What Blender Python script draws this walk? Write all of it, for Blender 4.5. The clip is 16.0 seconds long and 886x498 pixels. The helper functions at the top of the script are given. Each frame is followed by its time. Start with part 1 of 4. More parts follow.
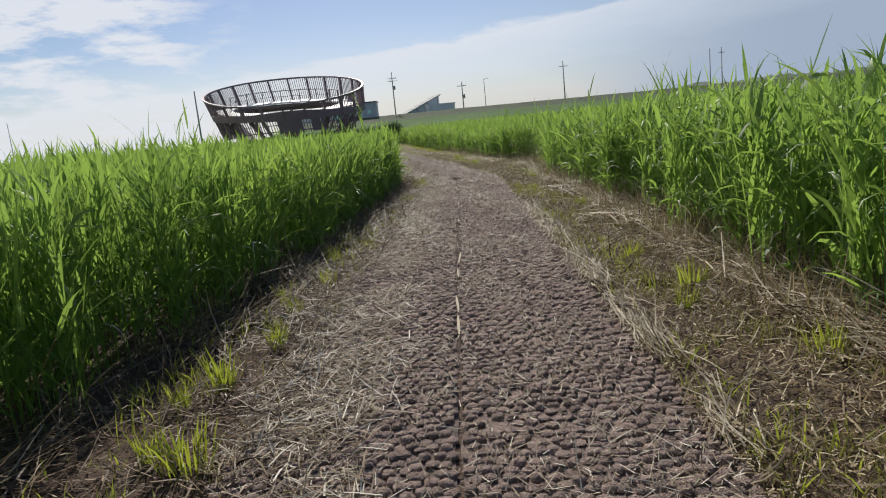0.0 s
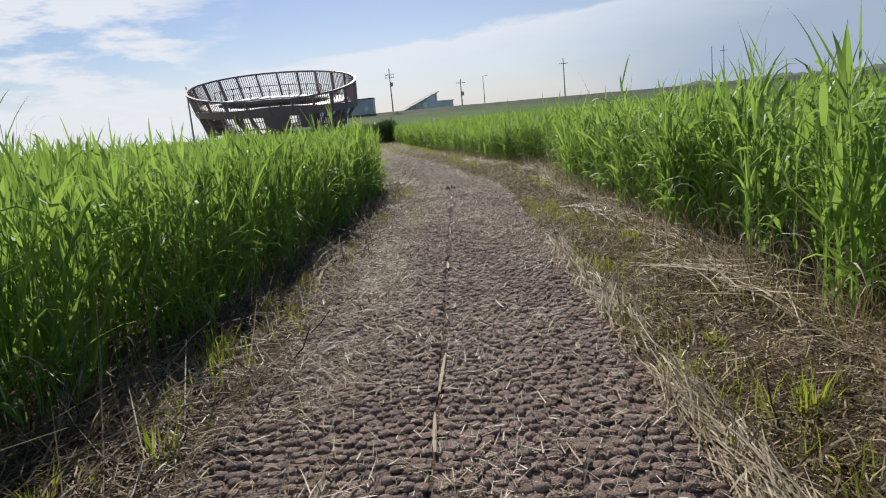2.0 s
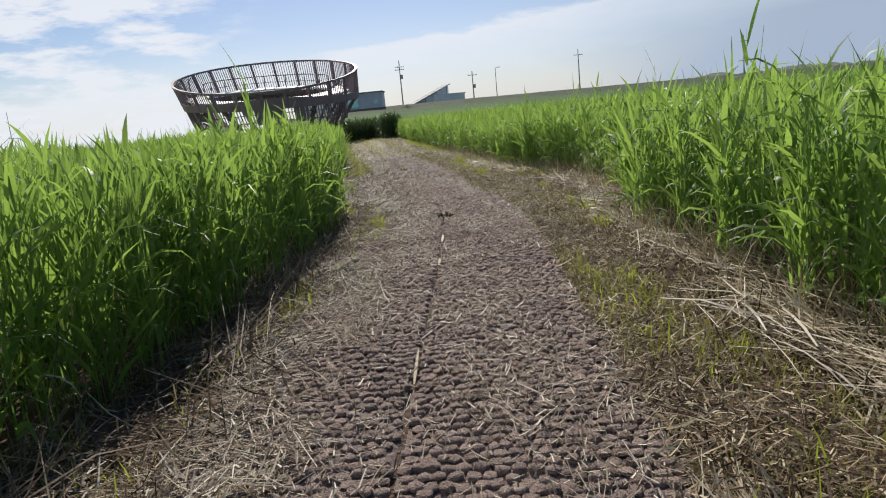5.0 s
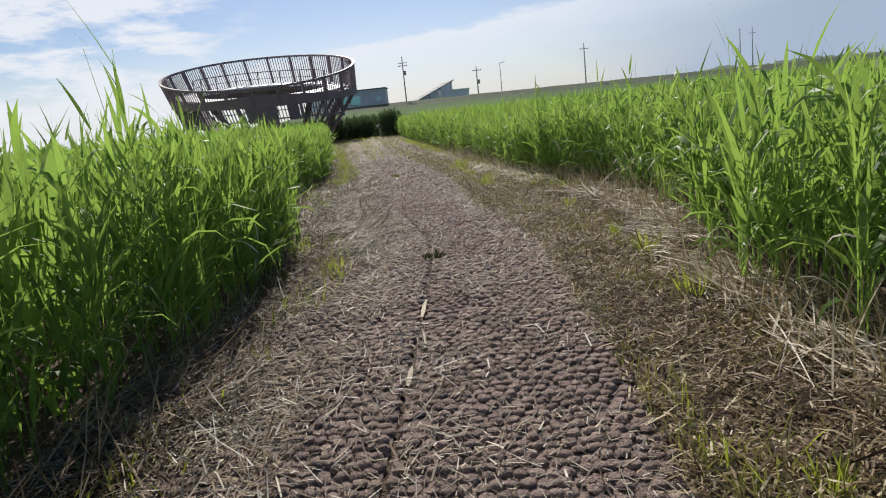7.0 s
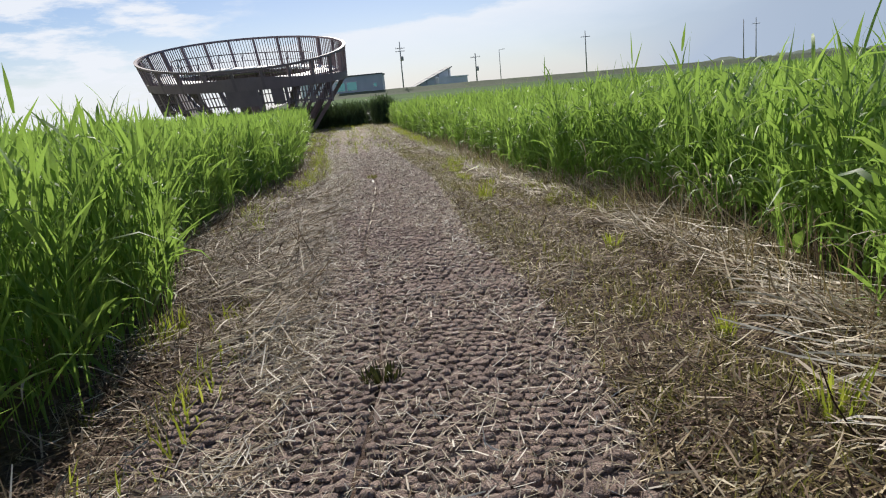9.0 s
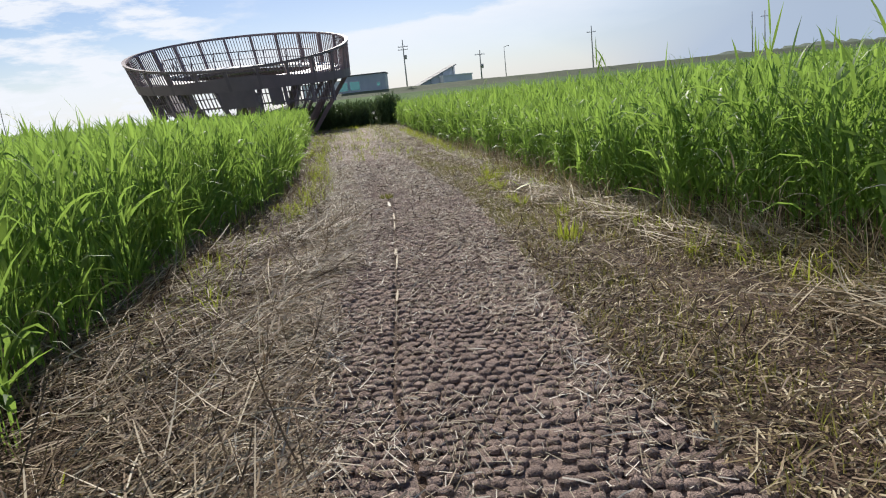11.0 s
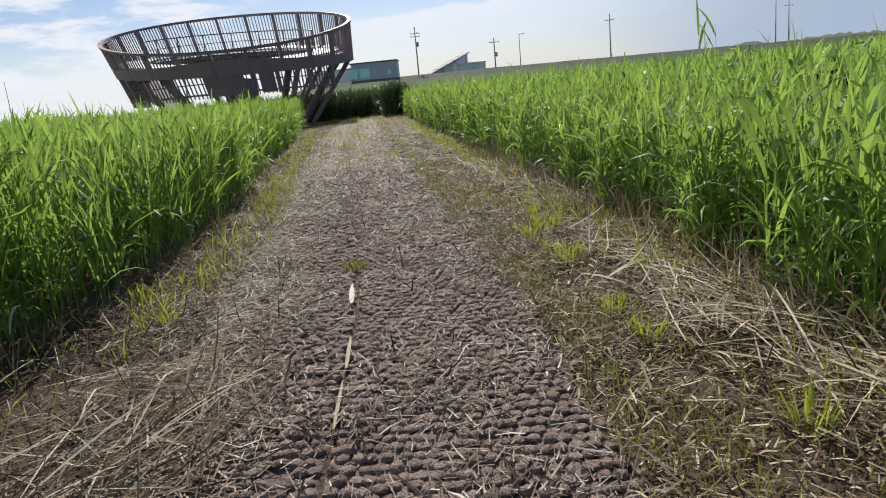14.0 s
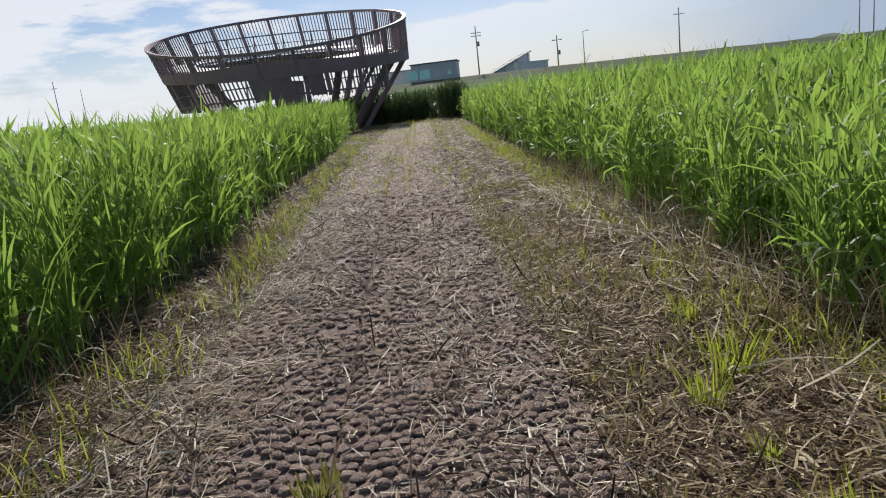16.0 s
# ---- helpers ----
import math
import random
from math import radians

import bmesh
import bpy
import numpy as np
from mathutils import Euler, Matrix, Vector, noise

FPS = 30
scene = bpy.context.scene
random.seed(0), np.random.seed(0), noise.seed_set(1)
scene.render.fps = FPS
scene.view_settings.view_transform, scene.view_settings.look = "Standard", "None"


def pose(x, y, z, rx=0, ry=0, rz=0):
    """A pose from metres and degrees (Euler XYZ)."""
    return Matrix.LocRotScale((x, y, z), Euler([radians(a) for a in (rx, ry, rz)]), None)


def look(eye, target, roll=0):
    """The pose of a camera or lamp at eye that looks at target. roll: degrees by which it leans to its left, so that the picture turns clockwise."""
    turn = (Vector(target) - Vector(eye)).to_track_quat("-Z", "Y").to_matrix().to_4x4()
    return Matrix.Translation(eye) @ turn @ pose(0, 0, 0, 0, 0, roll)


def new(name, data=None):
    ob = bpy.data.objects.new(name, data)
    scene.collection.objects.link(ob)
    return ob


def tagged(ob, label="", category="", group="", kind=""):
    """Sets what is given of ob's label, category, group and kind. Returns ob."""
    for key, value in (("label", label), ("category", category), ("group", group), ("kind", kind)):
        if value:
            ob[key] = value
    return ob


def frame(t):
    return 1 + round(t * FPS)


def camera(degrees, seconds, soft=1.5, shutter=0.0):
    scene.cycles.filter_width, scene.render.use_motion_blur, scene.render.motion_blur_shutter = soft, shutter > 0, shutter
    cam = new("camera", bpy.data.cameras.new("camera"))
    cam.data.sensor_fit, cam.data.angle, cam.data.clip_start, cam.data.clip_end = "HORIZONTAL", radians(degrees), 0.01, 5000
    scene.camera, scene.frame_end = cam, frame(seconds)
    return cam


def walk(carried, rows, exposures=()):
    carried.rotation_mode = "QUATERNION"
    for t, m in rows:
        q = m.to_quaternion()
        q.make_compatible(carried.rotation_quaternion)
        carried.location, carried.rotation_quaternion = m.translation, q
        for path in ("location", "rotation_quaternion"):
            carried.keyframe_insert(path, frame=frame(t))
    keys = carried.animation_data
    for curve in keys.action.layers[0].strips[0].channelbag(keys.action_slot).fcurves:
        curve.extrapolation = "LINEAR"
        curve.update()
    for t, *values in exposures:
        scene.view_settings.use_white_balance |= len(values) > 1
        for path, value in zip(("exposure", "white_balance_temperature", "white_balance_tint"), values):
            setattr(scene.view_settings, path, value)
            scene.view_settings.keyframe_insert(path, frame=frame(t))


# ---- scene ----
cam = camera(65.5, 16.0, 1.1)
PATH = [
    (0, (-0.067, -1.283, 1.238), (-0.117, 0.687, 0.896), -5.8),
    (0.5, (-0.037, -0.473, 1.237), (-0.086, 1.496, 0.891), -5.9),
    (1, (-0.027, 0.282, 1.234), (-0.071, 2.251, 0.886), -5.5),
    (1.5, (0.031, 1.092, 1.23), (-0.02, 3.06, 0.88), -5.7),
    (2, (0.057, 1.877, 1.223), (0.012, 3.845, 0.874), -5.5),
    (2.5, (0.087, 2.665, 1.218), (0.027, 4.633, 0.867), -5.3),
    (3, (0.132, 3.384, 1.211), (0.077, 5.351, 0.854), -5.3),
    (3.5, (0.224, 4.148, 1.209), (0.152, 6.114, 0.851), -5.7),
    (4, (0.271, 4.905, 1.208), (0.198, 6.87, 0.845), -5.8),
    (4.5, (0.282, 5.771, 1.208), (0.203, 7.736, 0.844), -5.5),
    (6.8, (0.399, 9.035, 1.205), (0.3, 10.999, 0.838), -6.5),
    (7, (0.398, 9.325, 1.205), (0.299, 11.287, 0.833), -6.2),
    (7.5, (0.423, 10.096, 1.205), (0.322, 12.057, 0.824), -6.2),
    (8, (0.43, 10.814, 1.205), (0.335, 12.772, 0.806), -5.9),
    (8.5, (0.478, 11.542, 1.204), (0.384, 13.498, 0.798), -5.7),
    (9, (0.472, 12.301, 1.208), (0.381, 14.257, 0.8), -5.3),
    (11.3, (-0.173, 15.889, 1.207), (-0.279, 17.843, 0.796), -6.2),
    (11.5, (-0.215, 16.212, 1.207), (-0.313, 18.166, 0.792), -5.7),
    (12, (-0.221, 16.989, 1.206), (-0.307, 18.943, 0.79), -5.6),
    (12.5, (-0.203, 17.783, 1.207), (-0.292, 19.737, 0.79), -5.9),
    (13, (-0.195, 18.466, 1.208), (-0.287, 20.419, 0.786), -5.9),
    (13.5, (-0.206, 19.21, 1.211), (-0.319, 21.161, 0.784), -5.7),
    (14, (-0.266, 19.929, 1.215), (-0.403, 21.875, 0.779), -5.6),
    (14.5, (-0.298, 20.674, 1.221), (-0.459, 22.62, 0.788), -6.1),
    (15, (-0.35, 21.402, 1.224), (-0.548, 23.344, 0.788), -6.2),
    (15.5, (-0.419, 22.173, 1.225), (-0.68, 24.111, 0.804), -6.5),
    (16, (-0.473, 22.923, 1.224), (-0.783, 24.854, 0.807), -6.5),
]
walk(cam, [(t, look(e, g, r)) for t, e, g, r in PATH], [(0, -0.06), (2, 0.03), (4, 0.06), (7.5, 0.08), (9, 0.14), (12, 0.2), (14, 0.13), (16, 0.05)])

# ---------------------------------------------------------------- light
SUN_AZ, SUN_EL = radians(-8), radians(34)     # azimuth from +y towards +x
sun_dir = Vector((math.sin(SUN_AZ) * math.cos(SUN_EL), math.cos(SUN_AZ) * math.cos(SUN_EL), math.sin(SUN_EL)))
sun = new("sun", bpy.data.lights.new("sun", "SUN"))
sun.data.energy, sun.data.angle, sun.data.color = 5.0, radians(0.6), (1.0, 0.95, 0.87)
sun.matrix_world = look((0, 0, 50), Vector((0, 0, 50)) - sun_dir)


class Nodes:
    """Short hand for wiring a node tree."""

    def __init__(self, tree):
        self.tree = tree
        tree.nodes.clear()

    def add(self, kind, **values):
        node = self.tree.nodes.new("ShaderNode" + kind)
        for key, value in values.items():
            if key == "operation":
                node.operation = value
            elif key == "kind":
                node.noise_dimensions = value
        return node

    def link(self, a, b):
        self.tree.links.new(a, b)

    def math(self, op, a, b=None, clamp=False):
        node = self.add("Math", operation=op)
        node.use_clamp = clamp
        for n, v in enumerate((a, b)):
            if v is None:
                continue
            if isinstance(v, (int, float)):
                node.inputs[n].default_value = v
            else:
                self.link(v, node.inputs[n])
        return node.outputs[0]

    def noise(self, vector, scale, detail=4.0, rough=0.55):
        node = self.add("TexNoise")
        node.inputs["Scale"].default_value = scale
        node.inputs["Detail"].default_value = detail
        node.inputs["Roughness"].default_value = rough
        if vector is not None:
            self.link(vector, node.inputs["Vector"])
        return node.outputs[0]

    def ramp(self, fac, *stops):
        node = self.add("ValToRGB")
        while len(node.color_ramp.elements) < len(stops):
            node.color_ramp.elements.new(0.5)
        for e, (p, c) in zip(node.color_ramp.elements, stops):
            e.position, e.color = p, (*c, 1) if len(c) == 3 else c
        self.link(fac, node.inputs[0])
        return node.outputs[0]

    def mix(self, fac, a, b, blend="MIX"):
        node = self.add("MixRGB")
        node.blend_type = blend
        for n, v in ((0, fac), (1, a), (2, b)):
            if isinstance(v, (int, float)):
                node.inputs[n].default_value = v
            elif isinstance(v, tuple):
                node.inputs[n].default_value = (*v, 1)
            else:
                self.link(v, node.inputs[n])
        return node.outputs[0]

    def stretch(self, vector, scale):
        node = self.add("Mapping")
        node.inputs["Scale"].default_value = scale
        self.link(vector, node.inputs["Vector"])
        return node.outputs[0]


world = bpy.data.worlds.new("sky")
scene.world = world
world.use_nodes = True
w = Nodes(world.node_tree)
sky = w.add("TexSky")
sky.sky_type, sky.sun_disc = "NISHITA", False
sky.sun_elevation, sky.sun_rotation = SUN_EL, SUN_AZ
sky.air_density, sky.dust_density, sky.ozone_density = 1.0, 0.25, 2.0
way = w.add("TexCoord").outputs["Generated"]
axes = w.add("SeparateXYZ")
w.link(way, axes.inputs[0])
dx, dz = axes.outputs[0], axes.outputs[2]
fine = w.noise(w.stretch(way, (2.2, 2.2, 9.0)), 4.5, 8, 0.62)
broad = w.noise(w.stretch(way, (1.0, 1.0, 5.0)), 2.6, 3, 0.5)
# a long bank of cloud that climbs to the east, with a ragged upper edge
edge = w.math("ADD", w.math("MULTIPLY", dx, 0.1), 0.126)
height = w.math("SUBTRACT", edge, dz)
height = w.math("ADD", height, w.math("MULTIPLY", w.math("SUBTRACT", fine, 0.5), 0.045))
bank = w.math("MULTIPLY", w.math("MULTIPLY", height, 110.0, True), w.math("SUBTRACT", 1.0, w.math("MULTIPLY", height, 13.0, True)), True)
# torn small clouds elsewhere, and haze near the horizon
west = w.math("MULTIPLY", w.math("ADD", dx, 0.12), -0.25)
wisps = w.math("ADD", w.math("MULTIPLY", fine, 0.75), w.math("MULTIPLY", broad, 0.45))
wisps = w.math("MULTIPLY", w.math("SUBTRACT", w.math("ADD", wisps, west), 0.61), 9.0, True)
wisps = w.math("MULTIPLY", wisps, w.math("MULTIPLY", w.math("SUBTRACT", -0.24, dx), 8.0, True))
haze = w.math("SUBTRACT", 1.0, w.math("MULTIPLY", dz, 7.0, True), True)
haze = w.math("MULTIPLY", w.math("POWER", haze, 1.5), 0.85)
veil = w.math("MULTIPLY", w.math("MULTIPLY", dx, 2.4, True), w.math("SUBTRACT", 1.0, w.math("MULTIPLY", dz, 3.5, True)))
haze = w.math("MAXIMUM", haze, w.math("MULTIPLY", veil, 1.5, True))
bank = w.math("MULTIPLY", bank, w.math("SUBTRACT", 1.0, w.math("MULTIPLY", w.math("SUBTRACT", dx, 0.08), 1.7, True)))
far_side = w.math("ADD", 0.42, w.math("MULTIPLY", dx, 1.3), True)
cover = w.math("MAXIMUM", bank, wisps, True)
deep = w.add("HueSaturation")
deep.inputs["Saturation"].default_value, deep.inputs["Value"].default_value = 1.2, 0.76
w.link(sky.outputs[0], deep.inputs["Color"])
tone = w.mix(1.0, deep.outputs[0], (1.06, 0.97, 1.05), "MULTIPLY")
tone = w.mix(haze, tone, w.mix(far_side, (6.5, 7.15, 8.2), (3.7, 4.5, 5.8)))
tone = w.mix(w.math("MULTIPLY", cover, 0.92), tone, (7.9, 8.2, 8.8))
ground_glow = w.add("Background")
ground_glow.inputs["Strength"].default_value = 0.1
w.link(tone, ground_glow.inputs["Color"])
out = w.add("OutputWorld")
w.link(ground_glow.outputs[0], out.inputs["Surface"])


# ---------------------------------------------------------------- materials
def surface(name, low, high, scale=6.0, rough=0.8, metal=0.0, bump=0.3, grain=60.0, dirt=0.25, per_piece=0.0, distance=0.01, island=0.0):
    """A mottled surface: two colours in broad patches, fine grain and relief."""
    m = bpy.data.materials.new(name)
    m.use_nodes = True
    n = Nodes(m.node_tree)
    at = n.add("TexCoord").outputs["Object"]
    big, small = n.noise(at, scale, 5), n.noise(at, grain, 4)
    colour = n.ramp(big, (0.32, low), (0.68, high))
    colour = n.mix(dirt, colour, n.ramp(small, (0.25, tuple(c * 0.35 for c in low)), (0.75, tuple(min(1, c * 1.35) for c in high))))
    if per_piece:
        lone = n.add("ObjectInfo").outputs["Random"]
        colour = n.mix(per_piece, colour, n.ramp(lone, (0.0, tuple(c * 0.6 for c in low)), (1.0, tuple(min(1, c * 1.3) for c in high))))
    if island:
        alone = n.add("NewGeometry").outputs["Random Per Island"]
        colour = n.mix(island, colour, n.ramp(alone, (0.0, tuple(c * 0.55 for c in low)), (1.0, tuple(min(1, c * 1.25) for c in high))))
    shader = n.add("BsdfPrincipled")
    shader.inputs["Metallic"].default_value = metal
    n.link(colour, shader.inputs["Base Color"])
    n.link(n.math("ADD", rough - 0.12, n.math("MULTIPLY", small, 0.24), True), shader.inputs["Roughness"])
    relief = n.add("Bump")
    relief.inputs["Strength"].default_value, relief.inputs["Distance"].default_value = bump, distance
    n.link(small, relief.inputs["Height"])
    n.link(relief.outputs[0], shader.inputs["Normal"])
    end = n.add("OutputMaterial")
    n.link(shader.outputs[0], end.inputs["Surface"])
    return m


def blades(name, stops, glow, through_light=0.45, rough=0.5, patch=0.5, veins=((0.02, 0.05, 0.005), (0.3, 0.4, 0.06)), sheen=0.28):
    """Leaf tissue: colour by leaf, light passing through the blade, a waxy sheen."""
    m = bpy.data.materials.new(name)
    m.use_nodes = True
    n = Nodes(m.node_tree)
    lone = n.add("NewGeometry").outputs["Random Per Island"]
    place = n.add("TexCoord").outputs["Object"]
    field = n.noise(place, 0.45, 3)
    vein = n.noise(n.stretch(place, (1, 1, 0.15)), 160, 2)
    pick = n.math("ADD", n.math("MULTIPLY", lone, 1 - patch), n.math("MULTIPLY", field, patch))
    colour = n.ramp(pick, *stops)
    colour = n.mix(0.22, colour, n.ramp(vein, (0.3, veins[0]), (0.7, veins[1])))
    shader = n.add("BsdfPrincipled")
    shader.inputs["Roughness"].default_value = rough
    shader.inputs["Specular IOR Level"].default_value = sheen
    n.link(colour, shader.inputs["Base Color"])
    lit = n.add("BsdfTranslucent")
    n.link(n.mix(0.55, colour, glow), lit.inputs["Color"])
    both = n.add("MixShader")
    both.inputs[0].default_value = through_light
    n.link(shader.outputs[0], both.inputs[1])
    n.link(lit.outputs[0], both.inputs[2])
    end = n.add("OutputMaterial")
    n.link(both.outputs[0], end.inputs["Surface"])
    return m


GREEN = blades("grass_blade", ((0.15, (0.042, 0.105, 0.045)), (0.42, (0.10, 0.21, 0.055)), (0.72, (0.19, 0.32, 0.065)), (0.97, (0.39, 0.43, 0.13))), (0.405, 0.59, 0.10), 0.54)
SHOOT = blades("young_shoot", ((0.2, (0.17, 0.25, 0.03)), (0.55, (0.30, 0.33, 0.05)), (0.85, (0.42, 0.37, 0.13))), (0.55, 0.62, 0.06), 0.45)
STRAW = blades("dry_straw", ((0.2, (0.10, 0.062, 0.04)), (0.45, (0.27, 0.195, 0.115)), (0.65, (0.48, 0.395, 0.245)), (0.82, (0.74, 0.67, 0.50))), (0.5, 0.4, 0.22), 0.15, 0.6, 0.3, ((0.10, 0.06, 0.04), (0.62, 0.53, 0.37)), sheen=0.12)
CHIP = blades("bleached_chip", ((0.2, (0.24, 0.17, 0.11)), (0.42, (0.50, 0.41, 0.30)), (0.7, (0.80, 0.73, 0.61))), (0.6, 0.52, 0.38), 0.12, 0.6, 0.25, ((0.16, 0.11, 0.07), (0.74, 0.66, 0.54)), sheen=0.12)
HAY = blades("grey_straw", ((0.2, (0.06, 0.034, 0.023)), (0.5, (0.175, 0.11, 0.07)), (0.72, (0.33, 0.235, 0.145)), (0.9, (0.58, 0.47, 0.32))), (0.4, 0.33, 0.2), 0.12, 0.6, 0.3, ((0.07, 0.04, 0.03), (0.47, 0.385, 0.25)), sheen=0.12)
# grass seen from its unlit side: shade is put into these dark greens
SHADED_GREEN = blades("shade_tinted_blade", ((0.2, (0.04, 0.065, 0.035)), (0.6, (0.08, 0.12, 0.06)), (0.9, (0.13, 0.18, 0.085))), (0.15, 0.24, 0.08), 0.2)
TANGLE = blades("olive_straw", ((0.2, (0.08, 0.05, 0.025)), (0.45, (0.235, 0.165, 0.085)), (0.65, (0.48, 0.375, 0.215)), (0.82, (0.78, 0.67, 0.48))), (0.42, 0.37, 0.16), 0.18, 0.6, 0.3, ((0.07, 0.05, 0.02), (0.46, 0.39, 0.20)), sheen=0.12)
ROTTED = blades("rotted_stalk", ((0.2, (0.03, 0.018, 0.012)), (0.6, (0.07, 0.04, 0.028)), (0.9, (0.13, 0.08, 0.055))), (0.08, 0.05, 0.03), 0.08, 0.7, 0.3, ((0.02, 0.012, 0.008), (0.14, 0.09, 0.06)), sheen=0.06)
STALK = blades("reed_stalk", ((0.2, (0.20, 0.14, 0.08)), (0.45, (0.40, 0.31, 0.20)), (0.75, (0.66, 0.57, 0.42))), (0.5, 0.42, 0.28), 0.12, 0.6, 0.25, ((0.14, 0.10, 0.06), (0.60, 0.52, 0.38)), sheen=0.12)
OLIVE = blades("olive_shoot", ((0.2, (0.10, 0.10, 0.03)), (0.5, (0.20, 0.19, 0.05)), (0.8, (0.33, 0.29, 0.12))), (0.42, 0.42, 0.1), 0.35, 0.55, 0.3, ((0.05, 0.05, 0.015), (0.34, 0.31, 0.12)), sheen=0.12)
EARTH = surface("earth", (0.045, 0.026, 0.016), (0.115, 0.068, 0.042), 2.2, 1.0, 0, 0.8, 45, 0.45, 0, 0.03)
COIR = surface("coir", (0.165, 0.11, 0.09), (0.43, 0.315, 0.262), 2.4, 0.97, 0, 1.0, 150, 0.55, 0, 0.02, 0.3)
CANOPY = surface("far_grass", (0.05, 0.11, 0.018), (0.12, 0.20, 0.032), 0.35, 0.85, 0, 1.0, 5.5, 0.5, 0, 0.25)
VERGE = surface("levee_verge", (0.07, 0.085, 0.055), (0.11, 0.13, 0.08), 0.2, 0.95, 0, 0.7, 1.5, 0.4, 0, 0.2)
LEVEE = surface("levee_turf", (0.055, 0.11, 0.028), (0.095, 0.165, 0.045), 0.08, 0.95, 0, 0.7, 1.5, 0.4, 0, 0.2)
RUST = surface("brown_steel", (0.17, 0.122, 0.13), (0.28, 0.205, 0.212), 1.2, 0.62, 0.0, 0.25, 40, 0.3, 0.35)
PALE = surface("pale_decking", (0.62, 0.60, 0.57), (0.78, 0.76, 0.73), 1.2, 0.6, 0, 0.15, 30, 0.12)
# lightened and blued to carry the haze in front of the cabin
CLAD = surface("grey_cladding", (0.31, 0.35, 0.41), (0.41, 0.45, 0.51), 0.5, 0.5, 0.2, 0.1, 12, 0.15)
# raised towards white so the hut's backlit walls look pale with haze
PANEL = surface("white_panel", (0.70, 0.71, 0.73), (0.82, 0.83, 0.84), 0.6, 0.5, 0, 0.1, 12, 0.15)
GREY = surface("concrete", (0.28, 0.28, 0.27), (0.42, 0.41, 0.39), 0.8, 0.85, 0, 0.2, 14, 0.2)
DARKMETAL = surface("dark_metal", (0.05, 0.05, 0.055), (0.09, 0.09, 0.1), 1.5, 0.5, 0.5, 0.1, 30, 0.2)
for turf in (LEVEE, VERGE, CANOPY):
    turf.node_tree.nodes["Principled BSDF"].inputs["Specular IOR Level"].default_value = 0.06
# distant haze is mixed into this green, paler and greyer than leaves
WOODS = surface("far_woods", (0.07, 0.10, 0.07), (0.11, 0.145, 0.095), 0.2, 0.95, 0, 0.8, 1.2, 0.4, 0, 0.4)


def glazing(name, tint, rough=0.08):
    m = bpy.data.materials.new(name)
    m.use_nodes = True
    shader = m.node_tree.nodes["Principled BSDF"]
    shader.inputs["Base Color"].default_value = (*tint, 1)
    shader.inputs["Roughness"].default_value = rough
    shader.inputs["Metallic"].default_value = 0.35
    return m


TEAL = glazing("tinted_glass", (0.16, 0.42, 0.42))


# ---------------------------------------------------------------- building helpers
def mesh_from(name, verts, faces, material, smooth=False):
    me = bpy.data.meshes.new(name)
    me.from_pydata([tuple(v) for v in verts], [], faces)
    if smooth:
        me.polygons.foreach_set("use_smooth", [True] * len(me.polygons))
    me.materials.append(material)
    me.update()
    return me


def quads_mesh(name, verts, quads, material, smooth=True):
    """A mesh of quads straight from two arrays."""
    me = bpy.data.meshes.new(name)
    me.vertices.add(len(verts))
    me.vertices.foreach_set("co", np.asarray(verts, np.float32).ravel())
    me.loops.add(quads.size)
    me.loops.foreach_set("vertex_index", quads.astype(np.int32).ravel())
    me.polygons.add(len(quads))
    me.polygons.foreach_set("loop_start", np.arange(0, quads.size, 4, dtype=np.int32))
    me.polygons.foreach_set("use_smooth", np.full(len(quads), smooth))
    me.materials.append(material)
    me.update(calc_edges=True)
    me.validate()
    return me


def part(name, bm, material, parent, label=""):
    me = bpy.data.meshes.new(name)
    bm.to_mesh(me)
    bm.free()
    me.materials.append(material)
    ob = new(name, me)
    ob.parent = parent
    if label:
        tagged(ob, label)
    return ob


def box(size, at=(0, 0, 0), bevel=0.0, turn=None):
    bm = bmesh.new()
    bmesh.ops.create_cube(bm, size=1.0)
    bmesh.ops.scale(bm, vec=size, verts=bm.verts)
    if bevel:
        bmesh.ops.bevel(bm, geom=bm.edges[:], offset=bevel, segments=2, affect="EDGES")
    if turn is not None:
        bmesh.ops.transform(bm, matrix=turn, verts=bm.verts)
    bmesh.ops.translate(bm, vec=at, verts=bm.verts)
    return bm


def beam(a, b, wide, deep, facing=Vector((0, 0, 1)), bevel=0.0):
    """A square bar from a to b; wide across, deep along facing."""
    a, b = Vector(a), Vector(b)
    along = (b - a).normalized()
    side = along.cross(facing).normalized()
    up = side.cross(along)
    m = Matrix((side, up, along)).transposed().to_4x4()
    m.translation = (a + b) / 2
    bm = bmesh.new()
    bmesh.ops.create_cube(bm, size=1.0)
    bmesh.ops.scale(bm, vec=(wide, deep, (b - a).length), verts=bm.verts)
    if bevel:
        bmesh.ops.bevel(bm, geom=bm.edges[:], offset=bevel, segments=1, affect="EDGES")
    bmesh.ops.transform(bm, matrix=m, verts=bm.verts)
    return bm


def rod(a, b, r0, r1=None, sides=8):
    a, b = Vector(a), Vector(b)
    bm = bmesh.new()
    bmesh.ops.create_cone(bm, cap_ends=True, segments=sides, radius1=r0, radius2=r0 if r1 is None else r1, depth=(b - a).length)
    m = (b - a).to_track_quat("Z", "Y").to_matrix().to_4x4()
    m.translation = (a + b) / 2
    bmesh.ops.transform(bm, matrix=m, verts=bm.verts)
    for f in bm.faces:
        f.smooth = len(f.verts) == 4
    return bm


